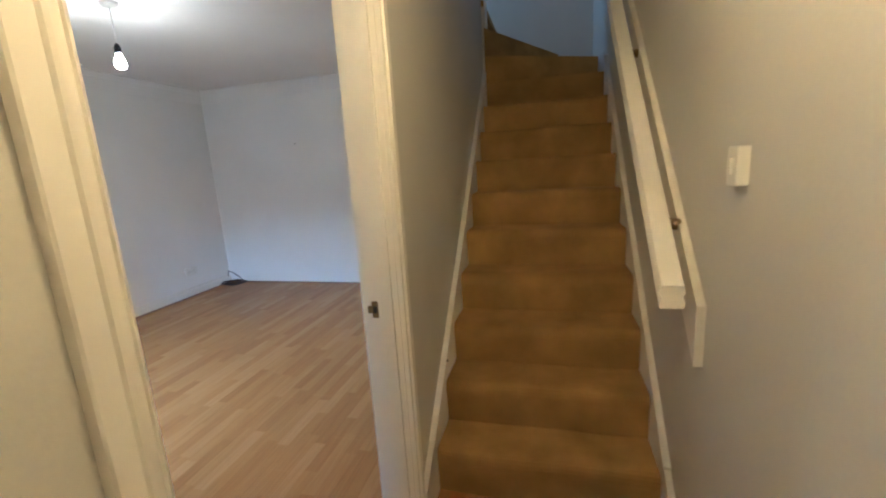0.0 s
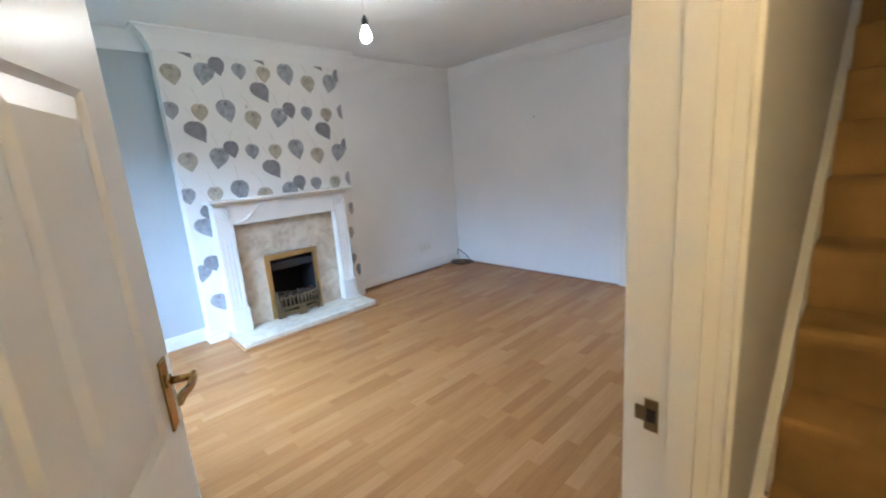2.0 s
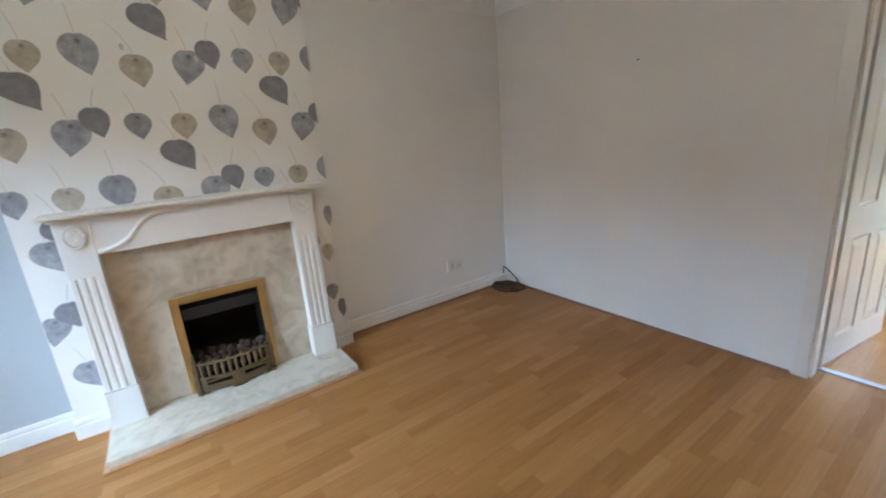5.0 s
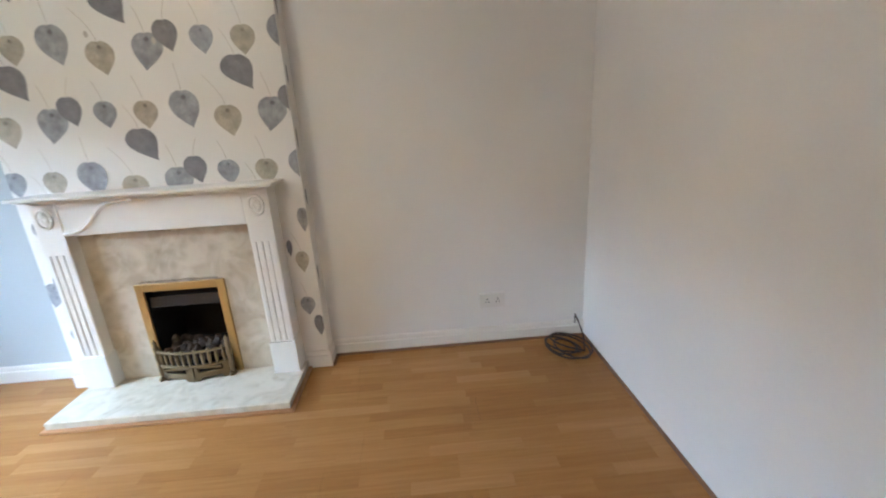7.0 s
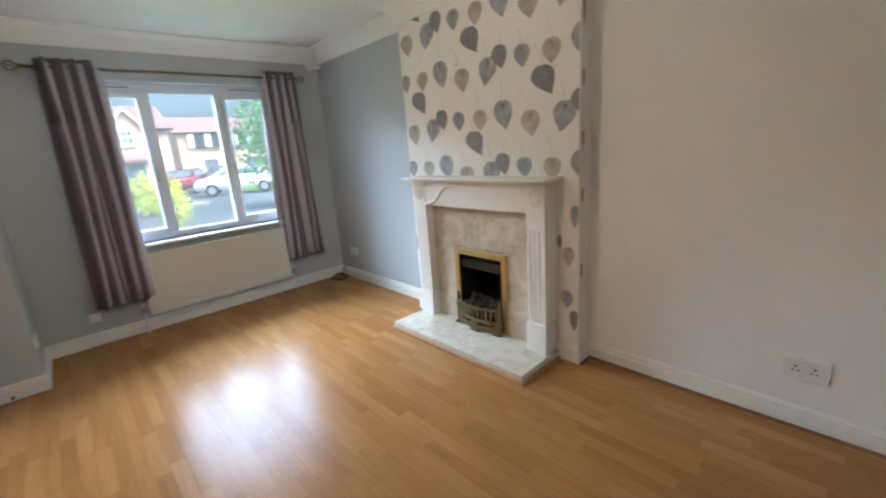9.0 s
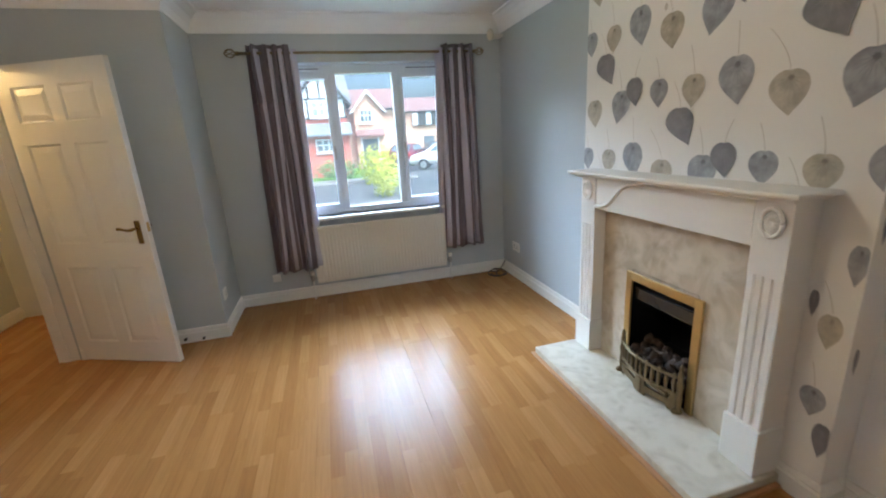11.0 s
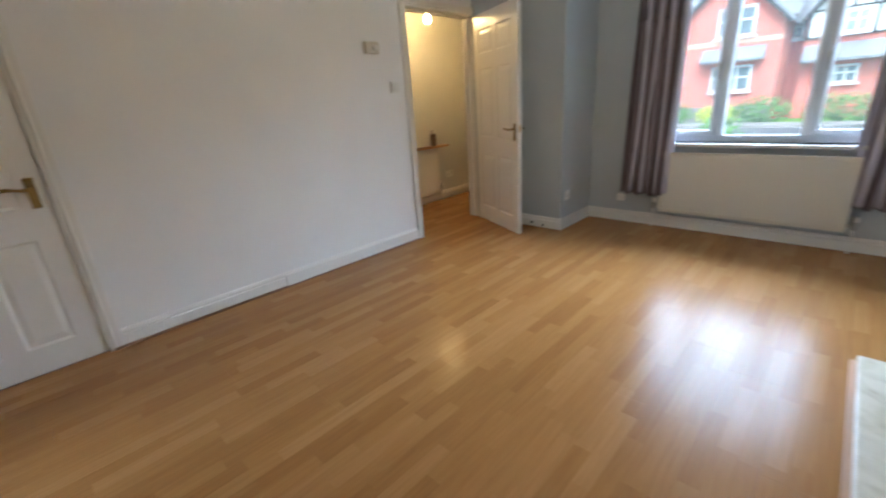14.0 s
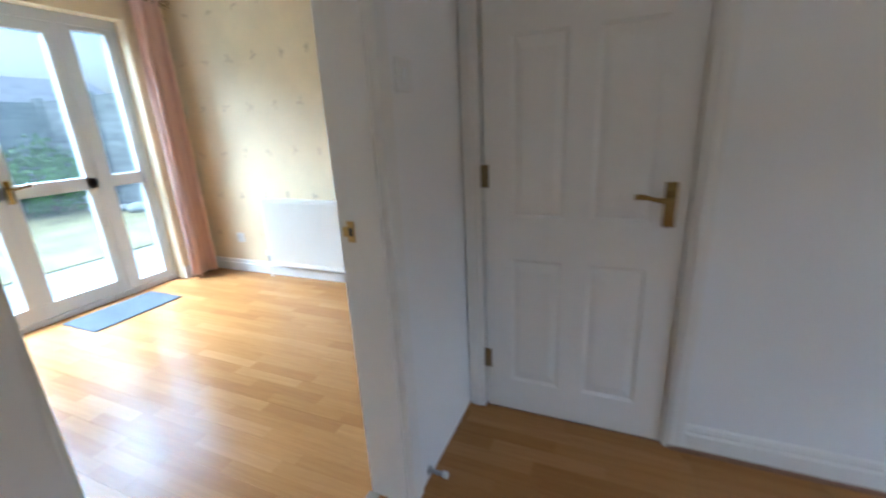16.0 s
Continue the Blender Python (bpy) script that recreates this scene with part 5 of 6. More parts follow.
# ---- curtains ----
def curtain(name, x_top, x_bot, y, z0, z1, folds, label, band=0.0, material="curtain", lining_side=0):
    """A hanging curtain with deep folds; x_top and x_bot: its left and right edge above and below."""
    ob = thing(name, ((x_top[0] + x_top[1]) / 2, y, z0), label, "curtain", "curtains at the front window" if material == "curtain" else "curtains at the patio doors")
    ox, rnd = (x_top[0] + x_top[1]) / 2, random.Random(len(label))
    ph = [rnd.uniform(-0.5, 0.5) for _ in range(folds + 2)]

    def sheet(za, zb, rows, push, thick, side=0):
        bm = bmesh.new()
        cols = folds * 10
        sides = []
        for off in (0, thick):
            grid = []
            for r in range(rows + 1):
                z = za + (zb - za) * r / rows
                q = (z - z0) / (z1 - z0)
                a, b = x_bot[0] + (x_top[0] - x_bot[0]) * q ** 0.8, x_bot[1] + (x_top[1] - x_bot[1]) * q ** 0.8
                a, b = (a - 0.055, b) if side < 0 else (a, b + 0.055) if side > 0 else (a, b)
                line = []
                for c in range(cols + 1):
                    u = c / cols
                    k = ph[int(u * folds)]
                    amp = (0.040 + 0.012 * (1 - q)) * (0.75 + 0.35 * math.sin(u * 9 + k * 3))
                    wave = math.sin(2 * math.pi * u * folds + k + 0.4 * math.sin(q * 3 + k * 4))
                    d = amp * math.copysign(abs(wave) ** 0.8, wave) + 0.006 * math.sin(2 * math.pi * u * folds * 2.7 + q * 2 + k)
                    line.append(bm.verts.new((a + (b - a) * u - ox + 0.006 * math.sin(q * 5 + u * 12), d + push + off, z - z0 + 0.006 * math.sin(u * 20) * (q < 0.02))))
                grid.append(line)
            for r in range(rows):
                for c in range(cols):
                    bm.faces.new((grid[r][c], grid[r][c + 1], grid[r + 1][c + 1], grid[r + 1][c]))
            sides.append(grid)
        A, B = sides
        for r in range(rows):
            for c in (0, cols):
                bm.faces.new((A[r][c], A[r + 1][c], B[r + 1][c], B[r][c]))
        for c in range(cols):
            for r in (0, rows):
                bm.faces.new((A[r][c], A[r][c + 1], B[r][c + 1], B[r][c]))
        return bm

    part("drape", sheet(z0, z1 - band, 14, 0.0, -0.004), material, ob, smooth=True)
    if band:
        part("top_band", sheet(z1 - band - 0.02, z1, 4, 0.003, -0.011), "curtain_top", ob, "darker band along the top", smooth=True)
    if lining_side:
        part("lining", sheet(z0 + 0.02, z1 - 0.03, 10, -0.012, -0.003, lining_side), "lining", ob, "pale lining", smooth=True)
    return ob


def curtain_rod(name, x0, x1, y, z, wall, label):
    ob = thing(name, ((x0 + x1) / 2, y, z), label, "curtain rod")
    w = (x1 - x0) / 2
    part("pole", tube(bmesh.new(), (-w, 0, 0), (w, 0, 0), 0.011, 14), "old_brass", ob, smooth=True)
    for s in (-1, 1):
        f = part("finial", tube(bmesh.new(), (s * w, 0, 0), (s * (w + 0.025), 0, 0), 0.015, 12), "old_brass", ob)
        for k in range(6):
            a = math.pi * k / 3
            pts = [(s * (w + 0.02 + 0.09 * q), 0.034 * math.sin(math.pi * q) * math.cos(a + q * 1.6), 0.034 * math.sin(math.pi * q) * math.sin(a + q * 1.6)) for q in np.linspace(0, 1, 11)]
            part("cage_wire", rope(bmesh.new(), pts, 0.0035, 6), "old_brass", f, smooth=True)
        bm = tube(bmesh.new(), (s * w * 0.93, wall - y, 0), (s * w * 0.93, 0, 0), 0.008)
        tube(bm, (s * w * 0.93, wall - y, 0), (s * w * 0.93, (wall - y) * 0.93, 0), 0.025, 14)
        part("bracket", bm, "old_brass", ob)
    return ob


curtain_rod("curtain_rod", -3.93, -1.99, 0.195, 2.125, YW, "bronze curtain pole with twisted cage finials")
curtain("curtain", (-2.36, -2.04), (-2.36, -1.99), 0.20, 0.30, 2.185, 4, "mauve-grey satin curtain with a dark top band, drawn back", 0.42, lining_side=-1)
curtain("curtain", (-3.92, -3.63), (-3.99, -3.575), 0.20, 0.335, 2.185, 4, "mauve-grey satin curtain hanging beside the fireplace corner", 0.42, lining_side=1)
curtain_rod("curtain_rod", -2.3, 0.36, DIN_N - 0.10, 2.24, DIN_N, "thin curtain pole above the patio doors")
curtain("curtain", (-2.06, -1.80), (-2.10, -1.78), DIN_N - 0.10, 0.03, 2.29, 5, "peach curtain drawn back from the patio doors", material="peach")
curtain("curtain", (0.16, 0.36), (0.13, 0.36), DIN_N - 0.10, 0.03, 2.29, 4, "peach curtain in the dining room corner", material="peach")

# ---- dining room ----
mat = thing("door_mat", (-0.5, 7.63, 0), "grey ribbed door mat before the patio doors", "mat")
part("rubber_backed_surface", boxes((-0.31, 0.31, -0.19, 0.19, 0.0, 0.009), bevel=0.003), "mat", mat)
cab = thing("base_cabinet", (-2.45, 7.2, 0), "wooden base cabinet with a cream worktop", "cabinet")
part("body", boxes((-0.35, 0.33, -0.26, 0.28, 0.09, 0.86), bevel=0.003), "oak", cab)
part("plinth", boxes((-0.35, 0.30, -0.22, 0.26, 0.0, 0.09)), "timber", cab)
part("worktop", boxes((-0.37, 0.36, -0.30, 0.30, 0.86, 0.895), bevel=0.006), "radiator", cab, "cream worktop")
part("door", boxes((-0.345, 0.325, -0.28, -0.262, 0.1, 0.85), bevel=0.003), "oak", cab, "light oak cabinet door")


def sprig(y, z):
    bm = bmesh.new()
    rnd = random.Random(int(y * 100 + z * 1000))
    for k in range(4):
        a, d = rnd.uniform(0, 6.28), rnd.uniform(0.012, 0.03)
        c = (DIN_E - 0.001, y + d * math.cos(a), z + d * math.sin(a))
        bmesh.ops.create_circle(bm, cap_ends=True, segments=8, radius=1, matrix=Matrix.Translation(c) @ Matrix.Rotation(math.pi / 2, 4, "Y") @ Matrix.Rotation(a, 4, "Z") @ Matrix.Diagonal((0.008, 0.02, 1, 1)))
    part("sprig_print", bm, "sprig", bpy.data.objects["wall_dining_east"])


M["sprig"] = surface("faint_brown_sprig", (0.67, 0.53, 0.34), 0.75, vary=0.15)
for i in range(11):
    for j in range(6):
        sprig(5.1 + i * 0.26 + (0.13 if j % 2 else 0), 0.35 + j * 0.36)

# ---- outside, front ----
ground = structure("ground", boxes((-160, 160, -160, 160, -0.9, -0.45)), "grass", "flat ground with lawns", "ground")
structure("road", boxes((-60, 60, -15.2, -8.2, -0.449, -0.40)), "tarmac", "damp grey residential road", "road")
structure("road_side", boxes((-10.4, -6.6, -60, -15.2, -0.449, -0.401)), "tarmac", "tarmac drive leading to the far houses", "road")
structure("pavement", boxes((-60, 60, -8.2, -6.4, -0.449, -0.31)), "paving", "grey pavement with a kerb", "pavement")
structure("pavement", boxes((-6.6, 60, -16.6, -15.2, -0.449, -0.31)), "paving", "grey pavement across the road", "pavement")


def foliage(bm, c, rx, ry, rz, count, size, seed, low=-1.0):
    """Many small leaves in an uneven clump."""
    rnd = random.Random(seed)
    for _ in range(count):
        d = Vector((rnd.gauss(0, 1), rnd.gauss(0, 1), rnd.gauss(0, 1))).normalized()
        k = rnd.uniform(0.55, 1.0) * (1 + 0.25 * noise.noise(d * 2.3 + Vector((seed, 0, 0))))
        p = Vector(c) + Vector((d.x * rx, d.y * ry, max(low, d.z) * rz)) * k
        u = Vector((rnd.gauss(0, 1), rnd.gauss(0, 1), rnd.gauss(0, 1))).normalized() * size * rnd.uniform(0.6, 1.3)
        v = u.cross(d + Vector((0.1, 0.2, 0.3))).normalized() * size * 0.5
        bm.faces.new([bm.verts.new(q) for q in (p - u, p - v, p + u, p + v)])
    return bm


def bush(x, y, z, rx, ry, rz, material, label, seed, count=900, size=0.07):
    ob = thing("bush", (x, y, z), label, "bush", "bushes in the front gardens" if y < 0 else "bushes along the garden fence")
    part("leaves", foliage(bmesh.new(), (0, 0, rz * 0.9), rx, ry, rz, count, size, seed), material, ob)
    bm = bmesh.new()
    for k in range(3):
        tube(bm, (0, 0, 0), (0.3 * rx * math.cos(k * 2), 0.3 * ry * math.sin(k * 2), rz), 0.03, 6, 0.01)
    part("stems", bm, "bark", ob)


bush(0.9, -17.3, -0.4, 0.9, 0.5, 0.42, "bush_lime", "low lime-green shrub before the brick house", 1)
bush(-0.6, -17.2, -0.4, 1.1, 0.6, 0.55, "bush", "rounded green hedge bush by the pavement", 2)
bush(2.6, -17.2, -0.4, 0.9, 0.6, 0.5, "bush", "green shrub beside the porch", 3)
bush(-3.0, -17.2, -0.4, 1.2, 0.6, 0.55, "bush", "green hedge in front of the far house", 4)
bush(-4.6, -13.9, -0.4, 0.9, 0.9, 0.85, "bush_lime", "bright lime-green shrub at the road edge", 5, 1400)
bush(-4.35, -9.6, -0.4, 0.5, 0.5, 0.65, "bush_lime", "yellow-green conifer shrub near the window", 6, 900, 0.05)
bush(-1.65, -5.2, -0.4, 0.45, 0.4, 0.6, "bush", "small green garden shrub below the window", 7, 800, 0.05)


def casement(parent, x, z, w, h, y, lights=3, mid=True):
    """A white window on a far wall that faces +y."""
    win = part("window", boxes((x - w / 2, x + w / 2, y, y + 0.06, z, z + 0.07), (x - w / 2, x + w / 2, y, y + 0.06, z + h - 0.07, z + h), (x - w / 2, x - w / 2 + 0.07, y, y + 0.06, z, z + h), (x + w / 2 - 0.07, x + w / 2, y, y + 0.06, z, z + h)), "upvc", parent, "white window")
    for i in range(lights):
        a, b = x - w / 2 + 0.07 + (w - 0.14) * i / lights, x - w / 2 + 0.07 + (w - 0.14) * (i + 1) / lights
        part("pane", boxes((a + 0.035, b - 0.035, y + 0.012, y + 0.02, z + 0.1, z + h - 0.1)), "dark_glass", win)
        part("frame", boxes((a - 0.035, a + 0.035, y + 0.001, y + 0.05, z + 0.05, z + h - 0.05)), "upvc", win)
    if mid:
        part("transom", boxes((x - w / 2 + 0.05, x + w / 2 - 0.05, y + 0.002, y + 0.045, z + h * 0.52, z + h * 0.52 + 0.07)), "upvc", win)
    part("sill", boxes((x - w / 2 - 0.08, x + w / 2 + 0.08, y, y + 0.14, z - 0.08, z)), "upvc", win)


def house(x, y, w, d, eaves, ridge, brick, roof, label, gable_x=0.0, gable_w=0.0, gable_top=0.0):
    """A two-storey house whose front faces +y, with a front gable."""
    ob = thing("house", (x, y, -0.45), label, "house", "houses across the street" if y < 0 else "houses behind the garden")
    part("wall", boxes((-w / 2, w / 2, -d, 0, 0, eaves)), brick, ob)
    bm = prism(bmesh.new(), [(0.35, eaves - 0.1), (-d / 2, ridge), (-d - 0.35, eaves - 0.1), (-d - 0.35, eaves - 0.22), (-d / 2, ridge - 0.14), (0.35, eaves - 0.22)], lambda u, v, q: (-w / 2 - 0.3 + q * (w + 0.6), u, v))
    r = part("roof", bm, roof, ob, "tiled roof")
    part("gutter", tube(bmesh.new(), (-w / 2 - 0.3, 0.4, eaves - 0.14), (w / 2 + 0.3, 0.4, eaves - 0.14), 0.06, 8), "timber", r)
    part("gable_end", prism(bmesh.new(), [(-d, eaves), (-d / 2, ridge - 0.15), (0, eaves)], lambda u, v, q: (-w / 2 + q * w, u, v)), brick, ob)
    if gable_w:
        gx, gw = gable_x, gable_w / 2
        part("front_gable", prism(bmesh.new(), [(gx - gw, 0), (gx + gw, 0), (gx + gw, eaves), (gx, gable_top - 0.12), (gx - gw, eaves)], lambda u, v, q: (u, q * 0.9, v)), brick, ob)
        gr = prism(bmesh.new(), [(gx - gw - 0.3, eaves - 0.25), (gx, gable_top), (gx + gw + 0.3, eaves - 0.25), (gx + gw + 0.3, eaves - 0.4), (gx, gable_top - 0.16), (gx - gw - 0.3, eaves - 0.4)], lambda u, v, q: (u, 1.15 - q * (d / 2 + 1.1), v))
        part("gable_roof", gr, roof, ob, "tiled gable roof")
        for s in (-1, 1):
            bb = prism(bmesh.new(), [(gx + s * (gw + 0.32), eaves - 0.42), (gx, gable_top - 0.02), (gx, gable_top - 0.22), (gx + s * (gw + 0.14), eaves - 0.42)], lambda u, v, q: (u, 1.16 + q * 0.04, v))
            part("barge_board", bb, "timber" if brick == "brick_red" else "upvc", ob)
    return ob


h1 = house(2.6, -19.6, 6.7, 8.0, 4.2, 6.6, "brick_red", "roof", "red brick detached house with a grey tiled gable", -1.35, 4.0, 6.2)
casement(h1, -1.68, 3.5, 1.36, 1.15, 0.9, 2)
casement(h1, -1.75, 1.31, 1.5, 1.05, 0.92, 3)
part("bay_canopy", prism(bmesh.new(), [(0.9, 3.1), (1.45, 2.6), (1.45, 2.52), (0.9, 2.52)], lambda u, v, q: (-2.87 + q * 2.3, u, v)), "roof", h1, "grey tiled canopy")
part("string_course", boxes((-3.35, 0.65, 0.9, 0.915, 3.22, 3.4)), "brick_buff", h1, "band of paler brick")
part("front_door", boxes((0.75, 1.6, 0.0, 0.06, 0.1, 2.3), bevel=0.01), "upvc", h1, "white front door")
part("porch_roof", prism(bmesh.new(), [(0.0, 3.1), (1.2, 2.8), (1.2, 2.68), (0.0, 2.68)], lambda u, v, q: (0.3 + q * 1.5, u, v)), "roof", h1, "small tiled porch roof")
casement(h1, 1.3, 3.3, 0.5, 1.1, 0.0, 1)
part("plinth", boxes((-3.36, 0.66, 0.9, 0.93, 0.0, 0.7)), "paving", h1)

h2 = house(-2.2, -21.6, 3.6, 8.0, 4.25, 6.4, "brick_red", "roof", "red brick house with a black and white timbered gable", -0.4, 2.7, 5.8)
part("render_panel", prism(bmesh.new(), [(-1.72, 3.18), (0.92, 3.18), (0.92, 4.15), (-0.4, 5.52), (-1.72, 4.15)], lambda u, v, q: (u, 0.9 + q * 0.03, v)), "upvc", h2, "white rendered gable panel")
for a, b in (((-1.72, 3.2), (0.92, 3.2)), ((-1.72, 4.22), (0.92, 4.22)), ((-1.68, 3.2), (-1.68, 4.2)), ((0.88, 3.2), (0.88, 4.2)), ((-1.0, 4.22), (-1.0, 4.8)), ((-0.4, 4.22), (-0.4, 5.4)), ((0.2, 4.22), (0.2, 4.8)), ((-1.15, 3.2), (-1.15, 4.2)), ((0.3, 3.2), (0.3, 4.2))):
    part("timber", boxes((min(a[0], b[0]) - 0.05, max(a[0], b[0]) + 0.05, 0.93, 0.955, min(a[1], b[1]) - 0.04, max(a[1], b[1]) + 0.04)), "timber", h2)
casement(h2, -0.43, 3.27, 1.15, 0.84, 0.96)
casement(h2, -0.43, 1.37, 1.1, 0.72, 0.92)
casement(h2, 1.38, 3.3, 0.6, 0.9, 0.0, 2)
part("bay_canopy", prism(bmesh.new(), [(0.9, 2.95), (1.5, 2.35), (1.5, 2.25), (0.9, 2.25)], lambda u, v, q: (-1.9 + q * 2.8, u, v)), "roof", h2, "grey tiled canopy")

h3 = house(-6.0, -26.6, 3.6, 7.0, 4.1, 5.7, "brick_buff", "roof_red", "buff brick house with an integral garage", 0.35, 1.9, 5.2)
casement(h3, 0.5, 3.05, 0.9, 0.88, 0.92)
part("garage_door", boxes((-0.15, 0.9, 0.9, 0.95, 0.05, 1.98), bevel=0.01), "garage", h3, "dark blue-grey garage door")
part("door_surround", boxes((-0.25, -0.15, 0.9, 0.97, 0.05, 2.08), (0.9, 1.0, 0.9, 0.97, 0.05, 2.08)), "upvc", h3)
part("garage_canopy", prism(bmesh.new(), [(0.9, 2.65), (1.4, 2.25), (1.4, 2.12), (0.9, 2.12)], lambda u, v, q: (-0.6 + q * 1.9, u, v)), "roof_red", h3)
h4 = house(-14.8, -33.0, 10.5, 8.0, 4.2, 5.6, "brick_buff", "roof_red", "buff brick terrace with dark boarded bays", 0.0, 0.0, 0.0)
for x in (-3.2, 0.0, 3.2):
    part("boarded_bay", boxes((x - 1.0, x + 1.0, 0, 0.3, 2.9, 4.0)), "timber", h4, "dark boarded bay")
    for d in (-1.2, 0.0, 1.2):
        part("white_panel", boxes((x + d - 0.22, x + d + 0.22, 0.3, 0.33, 2.95, 3.95)), "upvc", h4, "white panel")
    part("front_door", boxes((x - 0.5, x + 0.5, 0, 0.05, 0, 2.0)), "garage", h4)
house(14.0, -20.5, 8.0, 8.0, 4.7, 7.0, "brick_buff", "roof", "brick house further along the road", 0.0, 3.0, 6.2)


def car(x, y, rz, paint, label, size=1.0):
    ob = thing("car", (x, y, -0.4), label, "car", "cars parked across the street", rz=rz)
    side = [(-2.0, 0.35), (-2.05, 0.75), (-1.95, 0.95), (-1.45, 1.0), (-1.0, 1.42), (0.55, 1.45), (1.15, 1.0), (1.9, 0.88), (2.05, 0.65), (2.05, 0.35)]
    bm = prism(bmesh.new(), side, lambda u, v, q: (-0.86 + q * 1.72, u, v))
    for v in bm.verts:
        if v.co.z > 1.1:
            v.co.x *= 0.78
    bmesh.ops.bevel(bm, geom=list(bm.edges), offset=0.06, segments=2, affect="EDGES")
    part("body", bm, paint, ob, smooth=True)
    part("rear_window", prism(bmesh.new(), [(-1.43, 1.03), (-1.06, 1.37), (-1.075, 1.385), (-1.45, 1.045)], lambda u, v, q: (-0.62 + q * 1.24, u, v)), "dark_glass", ob)
    part("windscreen", prism(bmesh.new(), [(1.10, 1.03), (0.60, 1.40), (0.615, 1.415), (1.12, 1.045)], lambda u, v, q: (-0.62 + q * 1.24, u, v)), "dark_glass", ob)
    for s in (-1, 1):
        part("side_window", prism(bmesh.new(), [(-1.2, 1.04), (0.9, 1.04), (0.5, 1.36), (-0.95, 1.36)], lambda u, v, q: (s * (0.86 - (v - 1.0) * 0.42 + q * 0.012), u, v)), "dark_glass", ob)
        part("tail_light", boxes((s * 0.62, s * 0.84, -2.07, -1.98, 0.72, 0.9), bevel=0.01), "lamp_red", ob, "red tail light")
        for yy in (-1.25, 1.25):
            wh = part("wheel", tube(bmesh.new(), (s * 0.66, yy, 0.32), (s * 0.88, yy, 0.32), 0.32, 20), "black", ob)
            part("rim", tube(bmesh.new(), (s * 0.87, yy, 0.32), (s * 0.89, yy, 0.32), 0.2, 16), "steel", wh)
    part("number_plate", boxes((-0.26, 0.26, -2.085, -2.06, 0.6, 0.71)), "plate", ob, "yellow rear number plate")
    return ob


car(-8.1, -25.2, 150, "car_red", "dark maroon hatchback parked with its tail to the road")
car(-9.3, -19.7, 250, "car_white", "white car parked on the bend of the road")
car(-13.6, -20.5, 255, "car_blue", "blue car parked by the kerb")
car(-11.2, -29.0, 180, "garage", "dark grey car parked by the far houses")


def tree(x, y, z, height, spread, material, label, seed, droop=False):
    ob = thing("tree", (x, y, z), label, "tree")
    bm = tube(bmesh.new(), (0, 0, 0), (0.1, 0, height * 0.65), 0.1, 8, 0.04)
    rnd = random.Random(seed)
    crown = bmesh.new()
    for k in range(14):
        a, q = k * 2.4, rnd.uniform(0.4, 0.95)
        base, tip = Vector((0.05, 0, height * 0.62 * q)), Vector((math.cos(a) * spread * rnd.uniform(0.4, 0.9), math.sin(a) * spread * rnd.uniform(0.4, 0.9), height * rnd.uniform(0.55, 1.0)))
        tube(bm, base, tip, 0.03, 6, 0.008)
        foliage(crown, tip - Vector((0, 0, 0.35 if droop else 0)), spread * 0.36, spread * 0.36, spread * (0.75 if droop else 0.36), 260, 0.10 if not droop else 0.09, seed + k)
    part("trunk", bm, "bark", ob)
    part("crown", crown, material, ob)
    return ob


tree(-8.3, -10.6, -0.4, 3.6, 1.5, "bush", "green weeping tree beside the road", 31, True)

# ---- outside, back garden ----
structure("patio", boxes((-6, 3.6, 8.12, 9.9, -0.449, -0.12)), "paving", "grey patio slabs behind the house", "patio")
structure("lawn_dry", boxes((-0.9, 3.2, 9.9, 15.6, -0.449, -0.10)), "dry", "patch of dry yellowed grass", "lawn")
structure("lawn", boxes((-6, -0.9, 9.9, 17.2, -0.449, -0.105)), "grass", "bright green garden lawn", "lawn")


def fence(name, a, b, z0, h, label):
    """Close-boarded panels between posts, from plan point a to b."""
    a, b = Vector((*a, 0)), Vector((*b, 0))
    n = max(1, round((b - a).length / 1.83))
    d = (b - a) / n
    ang = math.atan2(d.y, d.x)
    ob = thing(name, (a.x, a.y, z0), label, "fence", rz=math.degrees(ang))
    L = d.length
    for i in range(n + 1):
        part("post", boxes((i * L - 0.05, i * L + 0.05, -0.05, 0.05, 0, h + 0.05)), "fence", ob)
    for i in range(n):
        for k in range(13):
            z = 0.05 + k * (h - 0.1) / 13
            part("slat", boxes((i * L + 0.05, (i + 1) * L - 0.05, -0.02 + 0.008 * (k % 2), -0.008 + 0.008 * (k % 2), z, z + h / 13 + 0.02)), "fence", ob)
        for q in (0.25, 0.5, 0.75):
            part("batten", boxes((i * L + L * q - 0.02, i * L + L * q + 0.02, -0.045, -0.02, 0.05, h - 0.05)), "fence", ob)


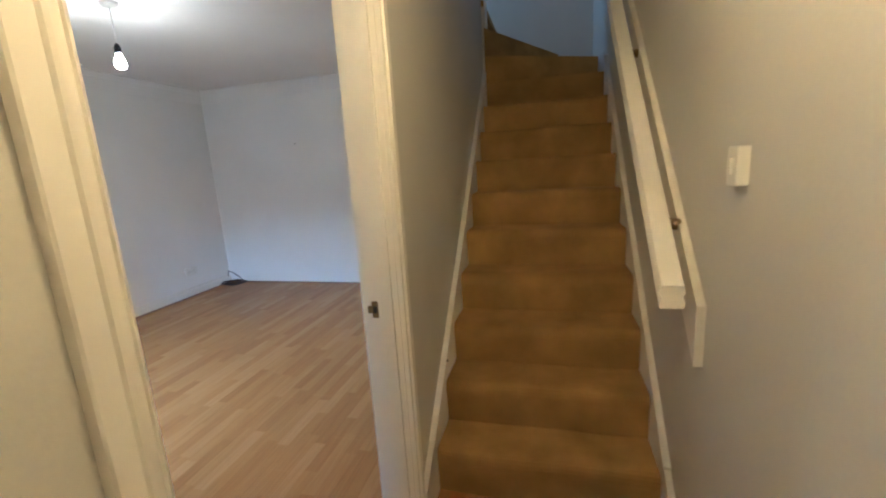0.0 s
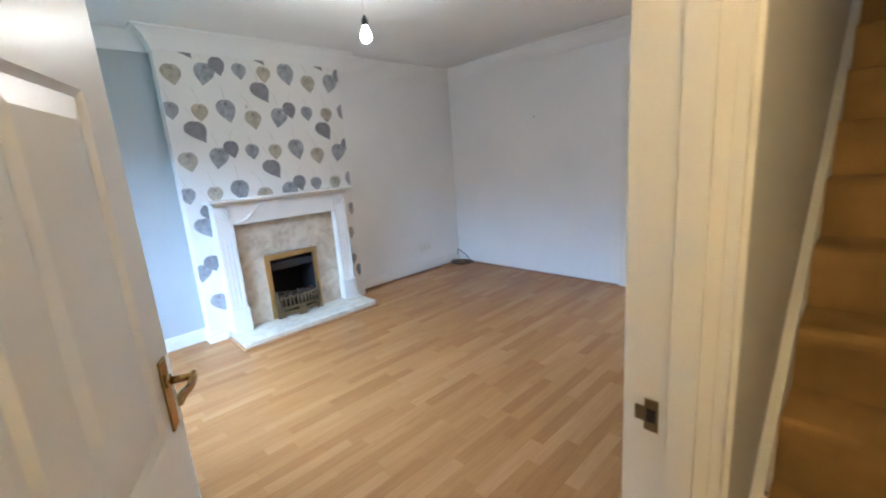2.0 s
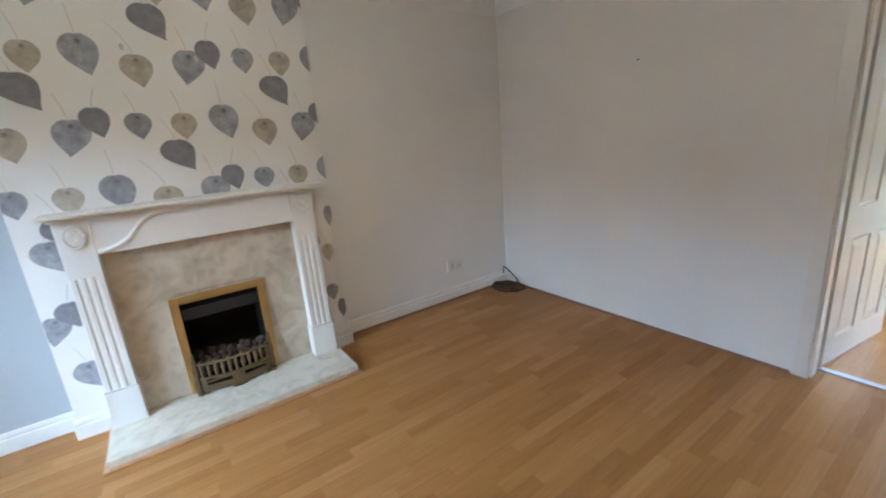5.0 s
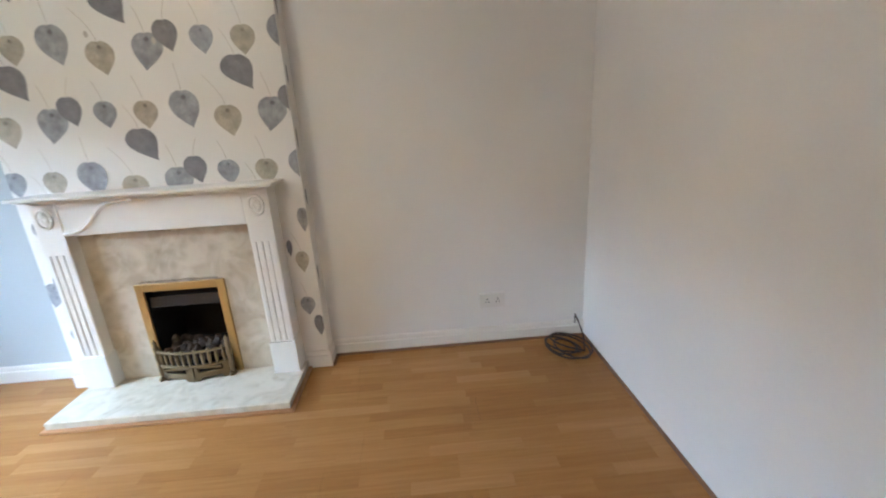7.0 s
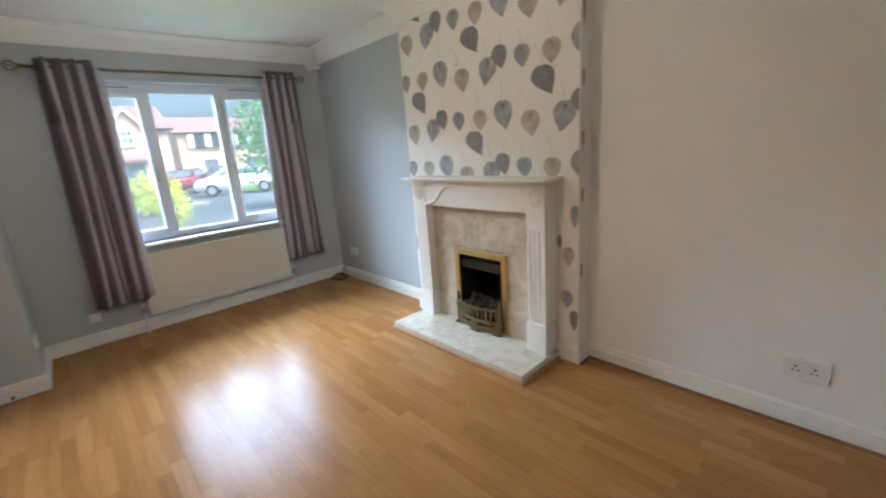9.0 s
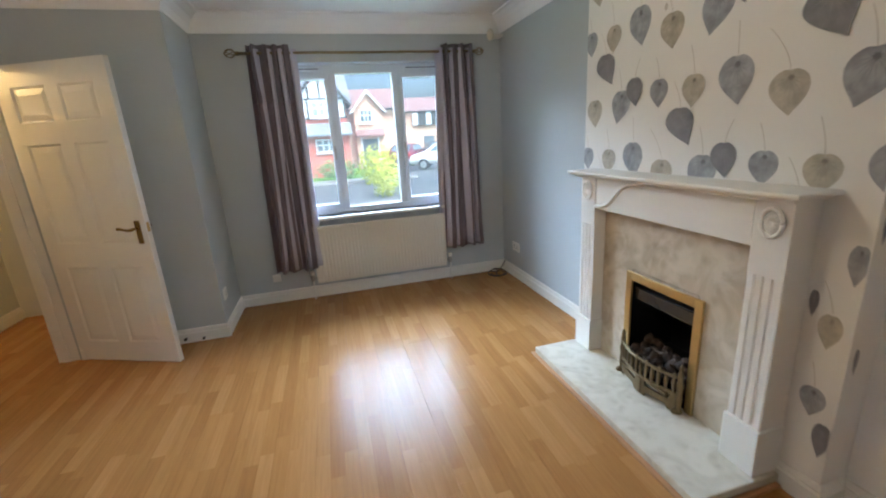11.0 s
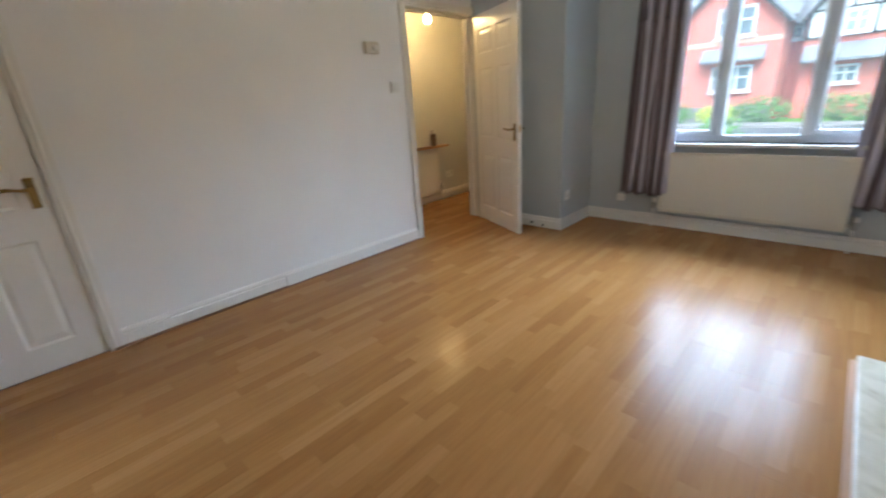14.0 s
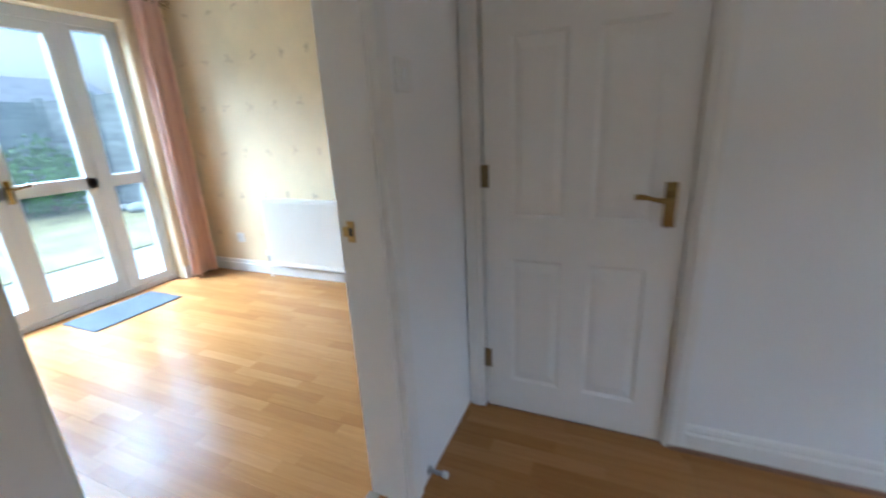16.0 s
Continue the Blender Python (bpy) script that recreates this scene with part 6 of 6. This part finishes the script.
fence("fence", (3.3, 8.6), (3.3, 16.2), -0.3, 2.45, "grey weathered lap fence along the garden side")
fence("fence", (-6.0, 17.4), (3.3, 16.4), -0.3, 2.45, "grey weathered lap fence at the garden end")
bush(2.3, 14.6, -0.1, 0.8, 0.8, 0.75, "bush", "green garden shrub against the fence", 41, 1300)
bush(1.6, 15.5, -0.1, 0.6, 0.5, 0.9, "bush_lime", "yellow-green shrub against the fence", 42, 900)
tree(-2.7, 16.6, -0.1, 2.6, 0.9, "bush_red", "crimson-leaved small garden tree", 51)
tree(-4.0, 21.0, -0.1, 5.0, 1.6, "bush", "green tree beyond the garden fence", 52)
tree(4.4, 26.0, -0.1, 4.4, 1.4, "bush", "green tree beyond the fence", 53)
for k, (x, y, s) in enumerate(((2.55, 13.7, 0.16), (2.75, 13.2, 0.13), (2.7, 12.7, 0.18))):
    st = thing("garden_stone", (x, y, -0.1), "pale rounded garden stone by the fence", "stone", "stones by the garden fence")
    bm = bmesh.new()
    bmesh.ops.create_icosphere(bm, subdivisions=3, radius=s)
    for v in bm.verts:
        v.co *= 1 + 0.25 * noise.noise(v.co * 6 + Vector((k, 0, 0)))
        v.co.z = v.co.z * 0.6 + s * 0.45
    part("stone", bm, "paving", st, smooth=True)
house(3.0, 42.0, 5.0, 6.0, 3.6, 5.6, "brick_red", "roof_red", "red brick house beyond the garden fence")
house(10.5, 38.0, 7.0, 7.0, 3.4, 5.2, "brick_buff", "roof", "house with a dark slate roof beyond the fence")

# ---- floors: planks last ----
def planks(bm_name, x0, x1, y0, y1, parent, seed):
    rnd = random.Random(seed)
    w, length = 0.1929, 1.285
    i0 = math.floor((x0 + 10.235) / w)
    x = i0 * w - 10.235
    while x < x1 - 0.002:
        y = y0 - rnd.random() * length
        while y < y1 - 0.002:
            a, b, c, d = max(x, x0), min(x + w, x1), max(y, y0), min(y + length, y1)
            if b - a > 0.004 and d - c > 0.004:
                g = 0.0004
                z = rnd.uniform(-0.0003, 0.0)
                bm = boxes((a + g, b - g, c + g, d - g, -0.008, z))
                part(bm_name, bm, "floor", parent)
            y += length
        x += w


sub = structure("floor", boxes((XW - 0.4, DIN_E + 0.2, -0.6, DIN_N + 0.1, -0.15, -0.0085)), "bead", "three-strip beech laminate floor", "floor")
planks("plank", XW, XS, YW, YN - 0.02, sub, 1)
planks("plank", XS, XC, YS, YN - 0.02, sub, 2)
planks("plank", XC, XH, -0.5, 2.0, sub, 3)
planks("plank", DIN_W, DIN_E, YN - 0.02, DIN_N + 0.11, sub, 4)
